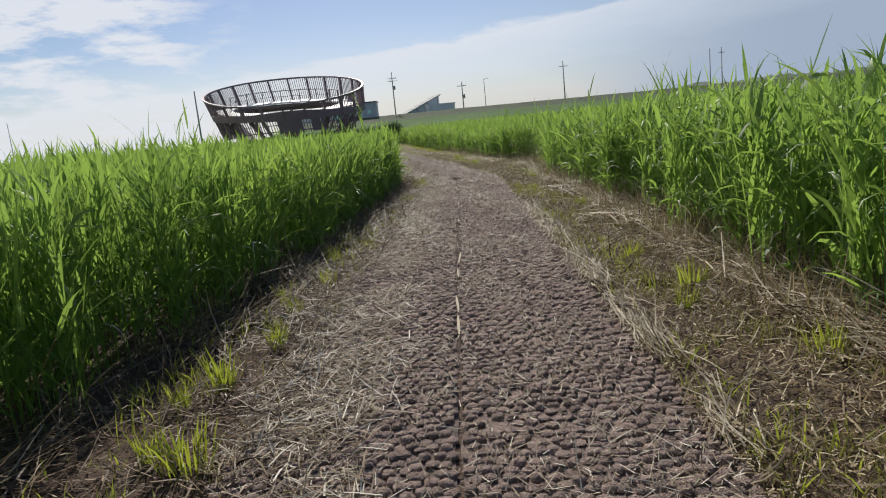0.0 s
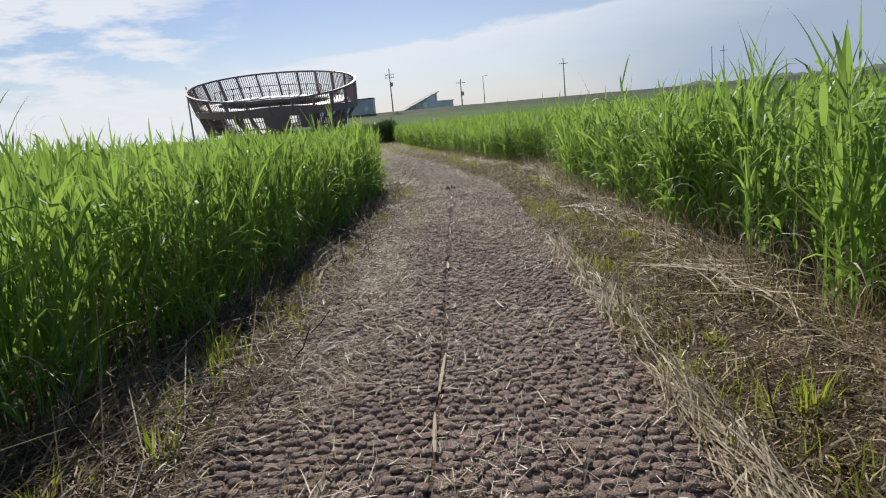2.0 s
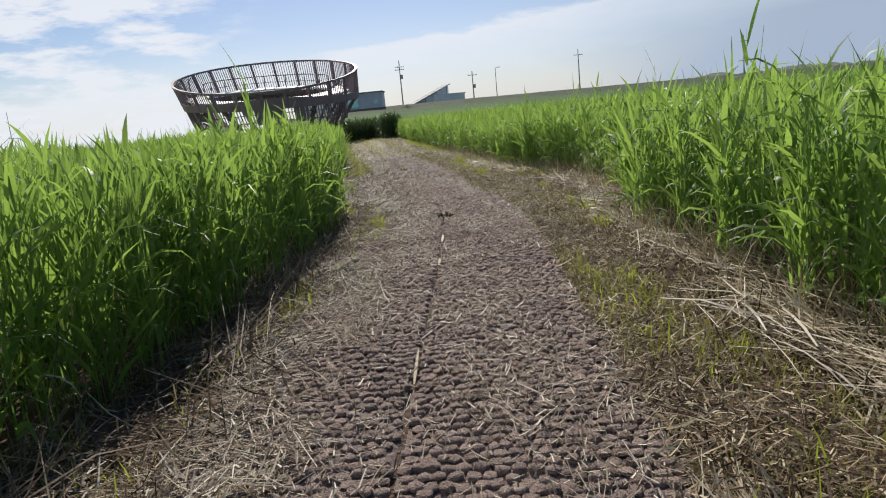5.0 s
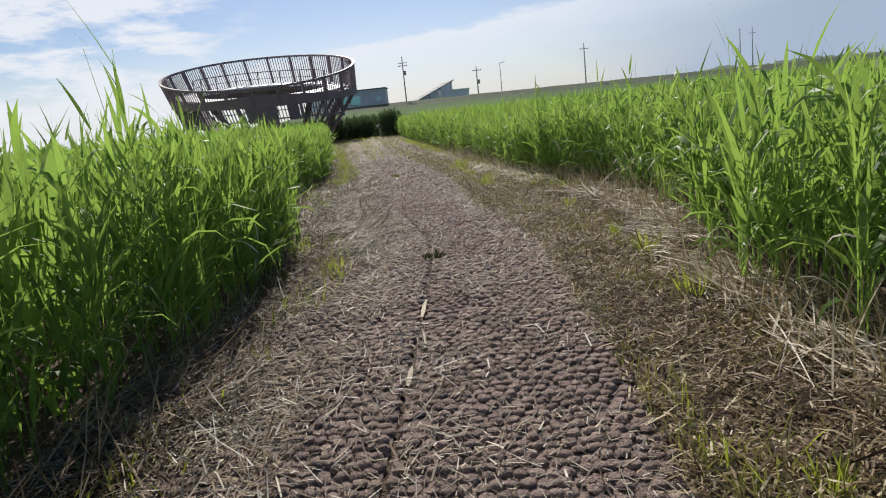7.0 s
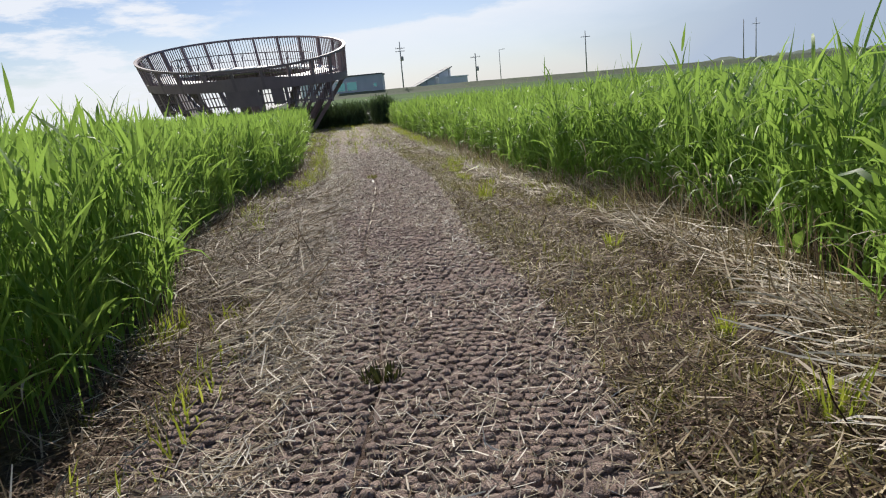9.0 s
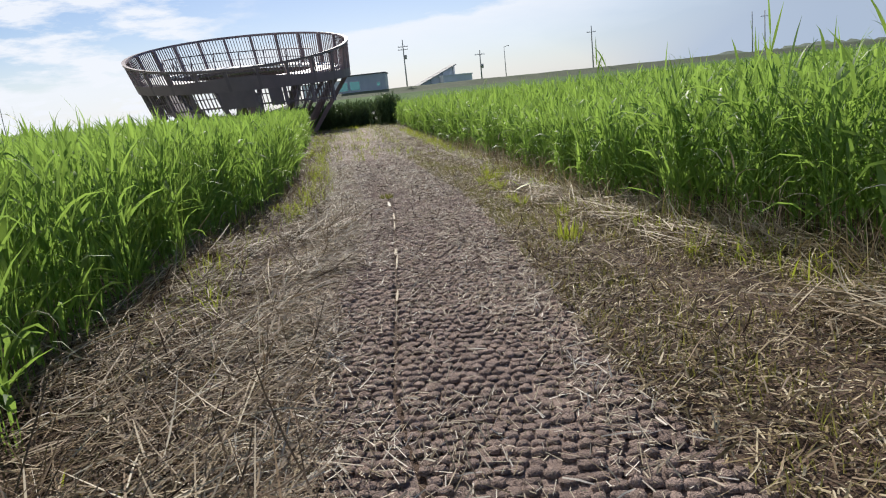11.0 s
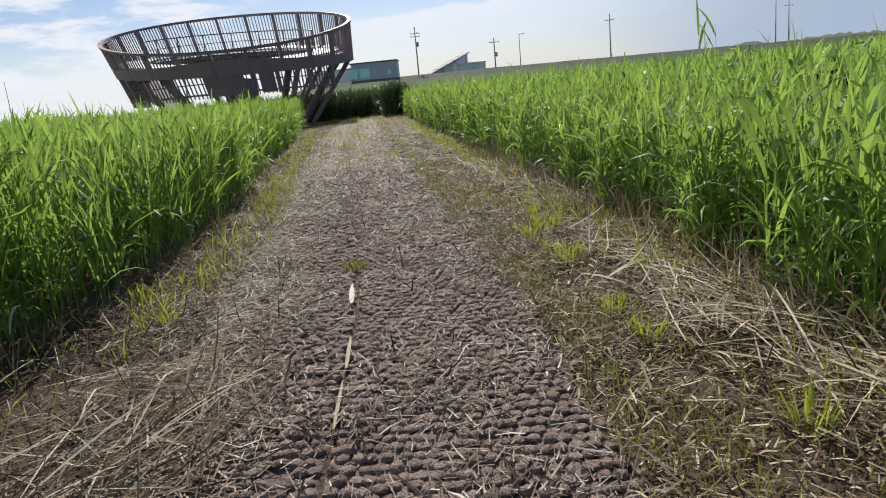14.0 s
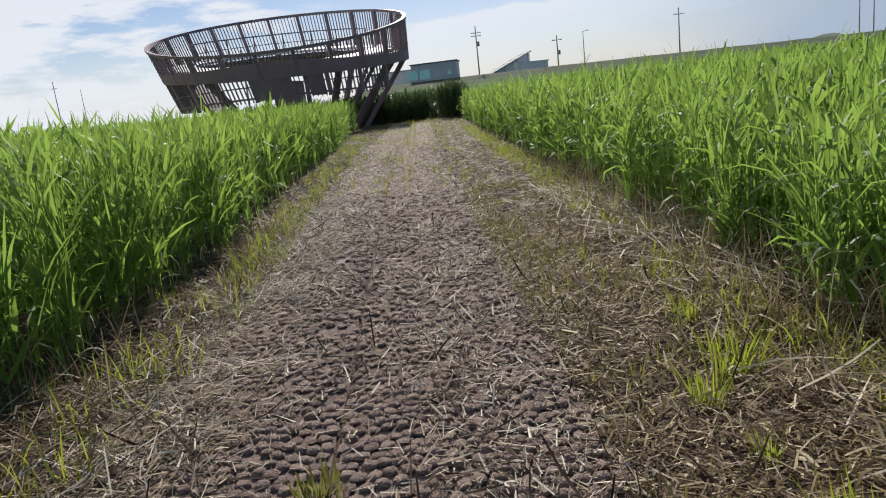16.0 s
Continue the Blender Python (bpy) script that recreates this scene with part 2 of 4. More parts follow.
def empty(name, at, label, category, group="", kind=""):
    ob = new(name)
    ob.location = at
    ob.empty_display_size = 0.2
    return tagged(ob, label, category, group, kind)


# ---------------------------------------------------------------- plan of the ground
SEAM = np.array([(-6, -0.2), (3.5, -0.12), (9, -0.03), (12.6, 0.02), (15.2, 0.0), (16.6, -0.16), (18.2, -0.5), (20, -0.67), (21.4, -0.82), (23.8, -1.08), (25.2, -1.32), (30, -2.25), (40, -4.1), (54, -6.2), (58, -7.2)])
LEFT = np.array([(-6, -2.2), (3, -2.1), (4, -1.9), (5.2, -1.8), (6, -1.64), (8, -1.58), (10, -1.52), (11.5, -1.38), (13.7, -1.28), (15, -1.3), (16.2, -1.42), (17.4, -1.8), (18.2, -2.2), (19.6, -2.5), (22, -2.88), (23.3, -2.96), (24.5, -2.86), (25.8, -2.98), (27, -3.2), (29, -3.56), (30, -3.8), (34.7, -4.9), (37, -5.25), (46, -7.1), (56, -9.4)])
RIGHT = np.array([(-6, 2.12), (3.5, 2.12), (6, 2.12), (8, 2.1), (9, 2.16), (11.3, 2.18), (13, 2.1), (14.3, 2.14), (16, 2.38), (18, 2.44), (19.5, 2.24), (21.4, 1.78), (22.3, 1.56), (23, 1.32), (24.5, 1.18), (25.2, 1.1), (26.5, 0.77), (28.2, 0.52), (30.7, 0.08), (32.2, -0.04), (39, -1.3), (50, -3.2), (59, -4.4), (64, -5.2)])


def seam(y):
    return np.interp(y, SEAM[:, 0], SEAM[:, 1])


def left(y):
    return np.interp(y, LEFT[:, 0], LEFT[:, 1])


def right(y):
    return np.interp(y, RIGHT[:, 0], RIGHT[:, 1])


def rise(y):
    """The land climbs gently towards the lookout."""
    s = np.clip((np.asarray(y, float) - 22) / 36, 0, 1)
    return 0.33 * s * s * (3 - 2 * s)


rng = np.random.default_rng(7)


def wave(x, y, f, seed):
    """Smooth cheap unevenness between -1 and 1."""
    a = np.sin(f * (x * 1.3 + y * 0.7) + seed) + np.sin(f * (x * -0.8 + y * 1.9) + 2.1 * seed) + np.sin(f * (2.3 * x + 0.4 * y) + 0.7 * seed)
    return a / 3


def land(x, y):
    near = np.exp(-np.abs(x - seam(y)) / 6.0)
    return rise(y) + near * (0.012 * wave(x, y, 5.0, 1.0) + 0.008 * wave(x, y, 14.0, 3.0)) - 0.012


# one sheet of ground that reaches the horizon
xs = np.unique(np.concatenate([np.linspace(-10, 5, 90), -10 - np.geomspace(0.3, 2400, 24), 5 + np.geomspace(0.3, 2400, 24)]))
ys = np.unique(np.concatenate([np.linspace(-5, 66, 330), -5 - np.geomspace(0.3, 1500, 18), 66 + np.geomspace(0.3, 2900, 24)]))
gx, gy = np.meshgrid(xs, ys)
gz = land(gx, gy)
nx, ny = len(xs), len(ys)
idx = (np.arange(ny - 1)[:, None] * nx + np.arange(nx - 1)[None]).ravel()
quads = np.stack([idx, idx + 1, idx + 1 + nx, idx + nx], 1)
ground = new("ground", quads_mesh("ground", np.stack([gx, gy, gz], -1).reshape(-1, 3), quads, EARTH))
tagged(ground, "brown bare earth under cut grass and straw", "ground", kind="structure")


# ---------------------------------------------------------------- grass
def ribbons(root, az, tilt, length, width, droop, steps, profile, twist=None):
    """Many curved blades at once. Returns vertices and quads."""
    n = len(root)
    s = np.linspace(0, 1, steps + 1)
    ang = tilt[:, None] - droop[:, None] * (s[None] ** 1.4)
    mid = (ang[:, 1:] + ang[:, :-1]) / 2
    run = np.concatenate([np.zeros((n, 1)), np.cumsum(np.cos(mid), 1)], 1) * (length / steps)[:, None]
    up = np.concatenate([np.zeros((n, 1)), np.cumsum(np.sin(mid), 1)], 1) * (length / steps)[:, None]
    ca, sa = np.cos(az)[:, None], np.sin(az)[:, None]
    centre = np.stack([root[:, :1] + run * ca, root[:, 1:2] + run * sa, root[:, 2:3] + up], -1)
    tw = (np.zeros(n) if twist is None else twist)[:, None] * (0.3 + s[None])
    half = 0.5 * width[:, None] * np.asarray(profile)[None]
    # across the blade: level, turned a little about the blade's own line
    nrm_x, nrm_z = -np.sin(ang), np.cos(ang)
    ax = -sa * np.cos(tw) + ca * nrm_x * np.sin(tw)
    ay = ca * np.cos(tw) + sa * nrm_x * np.sin(tw)
    az_ = nrm_z * np.sin(tw)
    across = np.stack([ax, ay, az_], -1) * half[..., None]
    v = np.stack([centre - across, centre + across], 2).reshape(n, -1, 3)
    k = np.arange(steps) * 2
    q = np.stack([k, k + 1, k + 3, k + 2], 1)
    quads = (q[None] + (np.arange(n) * 2 * (steps + 1))[:, None, None]).reshape(-1, 4)
    return v.reshape(-1, 3), quads


def joined(pieces):
    verts, quads, base = [], [], 0
    for v, q in pieces:
        verts.append(v)
        quads.append(q + base)
        base += len(v)
    return np.concatenate(verts), np.concatenate(quads)


PROFILES = {2: (0.7, 1.0, 0.05), 3: (0.6, 1.0, 0.75, 0.04), 4: (0.55, 1.0, 0.9, 0.55, 0.03), 5: (0.5, 0.95, 1.0, 0.8, 0.45, 0.03)}


def stand(x, y, high, leaves, steps, low=0.08, wide=1.0, stem=True, arch=0.48, reach=1.0, level=0.0):
    """Stems of tall grass with blades along them, rooted at x, y."""
    n = len(x)
    z = land(x, y)
    lean_az = rng.uniform(0, 2 * np.pi, n)
    lean = np.abs(rng.normal(0, 0.09, n))
    pieces = []
    if stem:
        root = np.stack([x, y, z], -1)
        pieces.append(ribbons(root, lean_az, np.pi / 2 - lean * 0.4, high, rng.uniform(0.005, 0.009, n) * wide, lean * 1.6, 3, (1.0, 0.9, 0.7, 0.3), rng.uniform(-1.5, 1.5, n)))
    for k in range(leaves):
        f = low + (0.93 - low) * (k + rng.uniform(0, 1, n)) / leaves
        h = high * f
        off = lean * high * f * f * 0.9
        root = np.stack([x + np.cos(lean_az) * off, y + np.sin(lean_az) * off, z + h], -1)
        az = rng.uniform(0, 2 * np.pi, n)
        length = reach * rng.uniform(0.24, 0.56, n) * (0.75 + 0.35 * np.sin(np.pi * f)) * (1 - level * np.clip((f - 0.6) / 0.33, 0, 1)) * np.clip(high / 1.2, 0.5, 1.25)
        width = (0.010 + 0.026 * rng.random(n) ** 1.5) * wide
        tilt = np.radians(34 + 28 * f + (54 - 28 * f) * rng.random(n))
        droop = np.radians(np.where(rng.random(n) < arch - 0.42 * f, rng.uniform(70, 145, n), rng.uniform(0, 52, n)))
        pieces.append(ribbons(root, az, tilt, length, width, droop, steps, PROFILES[steps], rng.uniform(-0.9, 0.9, n)))
    return joined(pieces)


def scatter(y0, y1, d0, d1, per_m2, side):
    """Random places between d0 and d1 metres outside the path's edge."""
    n = int((y1 - y0) * (d1 - d0) * per_m2)
    y = rng.uniform(y0, y1, n)
    d = d0 + (d1 - d0) * rng.random(n) ** (1.7 if d0 == 0 else 1.0)
    ragged = (0.10 if side < 0 else 0.17) * wave(y, y * 0.3, 2.6, 1.7 + side) + 0.07 * wave(y, 0 * y, 7.0, 4.0 + side)
    x = left(y) - d + ragged if side < 0 else right(y) + d + ragged
    return x, y


def tall(x, y, side):
    base = (1.31 - 0.08 * np.exp(-((y - 20.5) / 3.5) ** 2) if side < 0 else 1.19 + 0.06 * np.clip((13 - y) / 4, 0, 1) - 0.19 * np.clip((y - 20.5) / 3, 0, 1) + 0.21 * np.clip((y - 28) / 6, 0, 1)) + 0.10 * wave(x, y, 0.7, 2.0 + side) + 0.06 * wave(x, y, 2.3, 5.0)
    return base * (rng.uniform(0.84, 1.06, len(x)) if side < 0 else rng.uniform(0.76, 1.10, len(x)))


def field(side, y_end, d_max):
    pieces = []
    broad, thin, arch, reach, level = (1.0, 1.0, 0.48, 0.95, 0.5) if side < 0 else (1.25, 0.85, 0.72, 1.1, 0.2)
    for y0, y1, dense, leaves, steps, wide in ((-4, 12, 150, 6, 4, 1.0), (12, 19, 135, 6, 4, 1.05), (19, 30, 135 if side < 0 else 190, 6, 4, 1.05), (30, y_end, 72, 5, 3, 1.5)):
        dense, wide = dense * thin, wide * (broad if y0 < 12 else 0.5 + 0.5 * broad if y0 < 19 else 0.95)
        x, y = scatter(y0, y1, 0.0, 0.8, dense, side)
        clump = (0.82, 0.55) if side < 0 else (0.72, 0.95)
        clumped = rng.random(len(x)) < clump[0] + clump[1] * wave(x, y, 3.6, 1.0 + side) + 0.35 * wave(x, y, 9.0, 4.0)
        x, y = x[clumped], y[clumped]
        short = rng.random(len(x)) < 0.22
        pieces.append(stand(x, y, np.where(short, 0.6, 1.0) * tall(x, y, side), leaves, steps, 0.10 if side < 0 else 0.12, wide, True, arch, reach, level))
    # thick low growth that keeps the light out
    for y0, y1, dense in ((-4, 14, 34 if side < 0 else 14), (14, y_end, 34 if side < 0 else 48)):
        x, y = scatter(y0, y1, 0.12, 1.6, dense, side)
        pieces.append(stand(x, y, tall(x, y, side) * 0.85, 4, 2, 0.05, 2.0, False))
    for y0, y1, dense, wide in ((-4, 14, 60 if side < 0 else 46, 1.15), (14, 32, 50 if side < 0 else 64, 1.3), (32, y_end, 28, 1.8)):
        x, y = scatter(y0, y1, 0.8, 3.6, dense, side)
        pieces.append(stand(x, y, tall(x, y, side), 4, 3, 0.2, wide, True, 0.48, 1.0, level))
    for y0, y1, dense, wide in ((-4, 32, 17, 1.8), (32, y_end, 10, 2.6)):
        x, y = scatter(y0, y1, 3.6, 12, dense, side)
        pieces.append(stand(x, y, tall(x, y, side), 4, 2, 0.5, wide, False))
    x, y = scatter(0, y_end, 12, d_max, 5, side)
    pieces.append(stand(x, y, tall(x, y, side) * 1.05, 4, 2, 0.55, 3.4, False))
    # a few flowering culms stand clear of the rest
    x, y = scatter(0, y_end, 0.3, 9, 0.3, side)
    high = tall(x, y, side) + rng.uniform(0.15, 0.42, len(x))
    pieces.append(stand(x, y, high, 2, 4, 0.72, 1.0))
    v, q = joined(pieces)
    return v, q


v, q = field(-1, 56, 30)
grass = new("tall_grass", quads_mesh("tall_grass", v, q, GREEN))
tagged(grass, "dense bright green tall grass standing beside the path", "grass", kind="stuff")
v, q = field(1, 61, 30)
grass = new("tall_grass", quads_mesh("tall_grass", v, q, GREEN))
tagged(grass, "dense bright green tall grass with long drooping blades", "grass", kind="stuff")


# the closing stand where the path turns off, its shade put in by colour
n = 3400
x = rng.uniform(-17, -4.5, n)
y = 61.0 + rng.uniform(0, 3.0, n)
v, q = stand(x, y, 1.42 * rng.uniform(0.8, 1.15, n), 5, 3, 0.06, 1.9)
grass = new("tall_grass", quads_mesh("tall_grass", v, q, SHADED_GREEN))
tagged(grass, "wall of green grass closing the path, shade put into its colour", "grass", kind="stuff")


# shaded end of the eastern grass; the shade is in the blade colour
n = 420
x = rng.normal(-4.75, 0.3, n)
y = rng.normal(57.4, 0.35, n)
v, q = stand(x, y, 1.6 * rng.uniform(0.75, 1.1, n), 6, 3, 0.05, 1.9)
grass = new("tall_grass", quads_mesh("tall_grass", v, q, SHADED_GREEN))
tagged(grass, "rounded clump of grass at the path's turn, shade tinted into its blades", "grass", kind="stuff")


def canopy(name, x0, x1, y0, y1, step, label, mask=None):
    """The closed top of the crop further off, rough like standing blades."""
    cx, cy = np.meshgrid(np.arange(x0, x1, step), np.arange(y0, y1, step))
    z = rise(cy) + 0.86 + 0.09 * wave(cx, cy, 0.7, 2.0) + rng.uniform(-0.12, 0.16, cx.shape)
    ky, kx = cx.shape
    i = (np.arange(ky - 1)[:, None] * kx + np.arange(kx - 1)[None])
    keep = np.ones_like(i, bool) if mask is None else mask(cx[:-1, :-1], cy[:-1, :-1])
    i = i[keep]
    me = quads_mesh(name, np.stack([cx, cy, z], -1).reshape(-1, 3), np.stack([i, i + 1, i + 1 + kx, i + kx], 1), CANOPY)
    ob = new(name, me)
    return tagged(ob, label, "field", kind="stuff")


canopy("crop_field", -60, 40, -6, 61, 0.35, "thick green crop of tall grass in a wide field", lambda a, b: ((a < left(b) - 3.2) & ((b < 56) | (a < -20))) | (a > right(b) + 3.2))
canopy("crop_field", -160, 170, 63.5, 176, 1.6, "far green crop reaching to the levee")
canopy("crop_field", -160, -60, -6, 67, 1.6, "far green crop on the western side")
canopy("crop_field", 40, 170, -6, 67, 1.6, "far green crop on the eastern side")

# ---------------------------------------------------------------- woven coir mats
PITCH_X, PITCH_Y, MAT_END = 0.0545, 0.066, 34.0
HOLES = ((0.0, 15.25), (-1.28, 24.87), (-0.02, 14.5), (-1.07, 23.76))


def mat_strip(name, side, label):
    """A strip of thick woven matting: rows of fibre knots on a woven bed."""
    cols = 18 if side > 0 else 17
    bed_y = np.arange(-5, 57, 0.25)
    a = 0.012 if side > 0 else -0.015
    b = a + side * cols * PITCH_X
    pieces = []
    lo, hi = min(a, b), max(a, b)
    jag = 0.012 * np.sin(bed_y * 9.1) + 0.008 * np.sin(bed_y * 23.0)
    xl, xr = seam(bed_y) + lo + jag, seam(bed_y) + hi + jag * 0.7
    z = rise(bed_y)
    k = len(bed_y)
    v = np.concatenate([np.stack([xl, bed_y, z - 0.02], -1), np.stack([xl, bed_y, z - 0.003], -1), np.stack([xr, bed_y, z - 0.003], -1), np.stack([xr, bed_y, z - 0.02], -1)])
    i = np.arange(k - 1)
    pieces.append((v, np.concatenate([np.stack([i + r * k, i + 1 + r * k, i + 1 + (r + 1) * k, i + (r + 1) * k], 1)[:, ::-1] for r in range(3)])))
    rows = np.arange(-2.0, MAT_END, PITCH_Y)
    yy, cc = np.meshgrid(rows, np.arange(cols) + 0.5, indexing="ij")
    shift = rng.normal(0, 0.005, yy.shape)
    bow = 0.02 * np.sin(rows * 1.7)[:, None]
    y0 = yy + bow * np.sin(cc) + rng.normal(0, 0.006, yy.shape)
    stagger = ((np.arange(len(rows)) % 2) - 0.5)[:, None] * 0.5 * PITCH_X
    x0 = seam(yy) + a + side * np.clip(cc * PITCH_X + stagger + shift, 0.02, cols * PITCH_X - 0.01)
    rx = PITCH_X * rng.uniform(0.47, 0.6, yy.shape)
    ry = PITCH_Y * rng.uniform(0.40, 0.49, yy.shape)
    rz = rng.uniform(0.010, 0.021, yy.shape) * (0.85 + 0.25 * wave(x0, y0, 3.0, 2.0))
    keep = rng.random(yy.shape) > 0.04 + np.clip((yy - 25) / 8, 0, 1)
    for hx, hy in HOLES:
        keep &= (np.abs(x0 - hx) > 0.055) | (np.abs(y0 - hy) > 0.05)
    x0, y0, rx, ry, rz = (q[keep] for q in (x0, y0, rx, ry, rz))
    n = len(x0)
    spin = rng.normal(0, 0.12, n)
    ang = np.arange(6) * np.pi / 3 + np.pi / 6
    ca, sa = np.sign(np.cos(ang)) * np.abs(np.cos(ang)) ** 0.75, np.sign(np.sin(ang)) * np.abs(np.sin(ang)) ** 0.75
    ring = []
    for f, h in ((1.0, 0.0), (0.93, 0.62), (0.62, 1.0)):
        px, py = ca[None] * rx[:, None] * f, sa[None] * ry[:, None] * f
        ring.append(np.stack([x0[:, None] + px * np.cos(spin)[:, None] - py * np.sin(spin)[:, None], y0[:, None] + px * np.sin(spin)[:, None] + py * np.cos(spin)[:, None],
                              rise(y0)[:, None] + 0.002 + (0.022 * np.exp(-((y0 - 16.65) / 0.13) ** 2))[:, None] * (side > 0) + rz[:, None] * h + rng.normal(0, 0.0032, (n, 6))], -1))
    v = np.stack(ring, 1).reshape(n, 18, 3)
    single = np.flatnonzero((y0 > 10.0) & (y0 < 11.05))
    k6 = np.arange(6)
    q = np.concatenate([np.stack([k6 + r * 6, (k6 + 1) % 6 + r * 6, (k6 + 1) % 6 + (r + 1) * 6, k6 + (r + 1) * 6], 1) for r in (0, 1)] + [np.array([[12, 13, 14, 15], [12, 15, 16, 17]])])
    rest = np.delete(v, single, 0)
    pieces.append((rest.reshape(-1, 3), (q[None] + (np.arange(len(rest)) * 18)[:, None, None]).reshape(-1, 4)))
    ob = new(name, quads_mesh(name, *joined(pieces), COIR))
    # the knots of one stretch, each a piece of its own on a few shared shapes
    shapes = []
    for k in single[:12]:
        own = v[k] - np.array([x0[k], y0[k], float(rise(y0[k]))])
        shapes.append(quads_mesh("knot", own, q, COIR))
    for m, k in enumerate(single):
        knot = new("knot", shapes[m % 12])
        knot.parent = ob
        knot.location = (float(x0[k]), float(y0[k]), float(rise(y0[k])))
    return tagged(ob, label, "mat", kind="structure")


mat_strip("path_mat", 1, "brown knotted coir matting laid along the path")
mat_strip("path_mat", -1, "brown coir matting half buried under straw")


# ---------------------------------------------------------------- straw and stubble
def straws(x, y, length, width, az, lift, steps=2, bend=0.25, slope=0.10):
    n = len(x)
    root = np.stack([x - np.cos(az) * length / 2, y - np.sin(az) * length / 2, rise(y) + lift], -1)
    return ribbons(root, az, np.abs(rng.normal(0, slope, n)), length, width, rng.normal(0, bend, n) + 0.25, steps, {1: (1.0, 0.7), 2: (0.9, 1.0, 0.6), 3: (0.8, 1.0, 0.95, 0.5)}[steps], rng.uniform(-0.8, 0.8, n))


def litter(name, y0, y1, x_lo, x_hi, per_m2, length, width, lift, label, material, spread=3.2, along=1.57, steps=2, patchy=0.0, slope=0.10, cover=0.5):
    """Loose straw between two lines that follow the path."""
    mean = np.mean(x_hi(np.linspace(y0, y1, 20)) - x_lo(np.linspace(y0, y1, 20)))
    n = int((y1 - y0) * mean * per_m2)
    y = rng.uniform(y0, y1, n)
    x = x_lo(y) + (x_hi(y) - x_lo(y)) * rng.random(n)
    if patchy:
        keep = rng.random(n) < np.clip(cover + patchy * (wave(x, y, 1.9, 6.0) + 0.6 * wave(x, y, 4.1, 9.0)), 0.04, 1)
        x, y = x[keep], y[keep]
    clear = (np.abs(x - seam(y)) > 0.03) | (rng.random(n if not patchy else len(x)) < 0.45)
    x, y = x[clear], y[clear]
    n = len(x)
    s = rng.random(n) ** 2.6
    ob = new(name, quads_mesh(name, *straws(x, y, length[0] + (length[1] - length[0]) * s, rng.uniform(*width, n), along + rng.normal(0, spread, n), rng.uniform(*lift, n), steps, 0.55, slope), material))
    return tagged(ob, label, "straw", kind="stuff")


PALE_CHIP = "pale chopped straw scattered over the coir matting"
litter("straw_litter", -1.5, 32, lambda y: seam(y) - 0.95, lambda y: seam(y) + 0.98, 1250, (0.02, 0.12), (0.0025, 0.0055), (0.02, 0.038), PALE_CHIP, STALK, spread=0.9, steps=1, patchy=0.35, slope=0.3)
litter("straw_litter", -1.5, 32, lambda y: seam(y) - 1.0, lambda y: seam(y) + 1.05, 480, (0.03, 0.12), (0.0025, 0.006), (0.026, 0.042), PALE_CHIP, CHIP, spread=1.0, steps=1, patchy=0.4, slope=0.2)
litter("straw_litter", 25, 40, lambda y: seam(y) - 1.0, lambda y: seam(y) + 1.1, 130, (0.08, 0.24), (0.005, 0.010), (0.02, 0.04), PALE_CHIP, CHIP, spread=1.2, steps=1, patchy=0.5, slope=0.15)
litter("straw_litter", 20, 40, lambda y: left(y), lambda y: right(y), 110, (0.08, 0.3), (0.005, 0.011), (0.02, 0.06), "dark rotted stalks lying over the path and verges", ROTTED, spread=1.2, steps=2, patchy=0.8, slope=0.15)
litter("straw_litter", 32, 54, lambda y: seam(y) - 0.95, lambda y: seam(y) + 0.98, 170, (0.06, 0.2), (0.006, 0.012), (0.02, 0.04), PALE_CHIP, CHIP)
litter("straw_litter", -1.5, 30, lambda y: seam(y) - 1.0, lambda y: seam(y) - 0.36, 2100, (0.02, 0.24), (0.0025, 0.007), (0.014, 0.048), "tan and grey straw lying across the older mat", STRAW, patchy=0.5, slope=0.2, cover=0.6)
litter("straw_litter", -1.5, 30, lambda y: left(y) - 0.1, lambda y: seam(y) - 0.85, 2300, (0.02, 0.26), (0.003, 0.009), (0.0, 0.065), "matted brown and grey straw beside the matting", HAY, patchy=0.3, slope=0.32)
litter("straw_litter", -1.5, 30, lambda y: seam(y) + 0.95, lambda y: right(y) + 0.15, 2300, (0.02, 0.15), (0.0035, 0.010), (0.0, 0.06), "matted olive and tan straw beside the matting", TANGLE, patchy=0.25, slope=0.32, cover=0.8)
litter("straw_litter", 30, 56, lambda y: left(y), lambda y: seam(y) - 0.9, 220, (0.1, 0.5), (0.006, 0.014), (0.0, 0.05), "brown straw on the far verge", HAY)
litter("straw_litter", 30, 60, lambda y: seam(y) + 0.9, lambda y: right(y), 220, (0.1, 0.5), (0.006, 0.014), (0.0, 0.05), "tan straw on the far verge", STRAW)
litter("straw_litter", -1.5, 30, lambda y: seam(y) + 1.0, lambda y: right(y) + 0.1, 1100, (0.03, 0.2), (0.0035, 0.009), (0.01, 0.075), "brown and bleached straw in drifts beside the matting", HAY, patchy=0.85, slope=0.25, cover=0.45)
litter("straw_litter", -1.5, 22, lambda y: left(y) - 0.1, lambda y: seam(y) - 0.7, 300, (0.05, 0.3), (0.004, 0.009), (0.03, 0.07), "dark rotted stalks on the shaded verge", ROTTED, patchy=0.9, slope=0.2, cover=0.4)
litter("straw_litter", -1.5, 22, lambda y: seam(y) + 1.0, lambda y: right(y) + 0.1, 300, (0.05, 0.3), (0.004, 0.009), (0.03, 0.075), "dark rotted stalks among the tan straw", ROTTED, patchy=0.9, slope=0.2, cover=0.4)
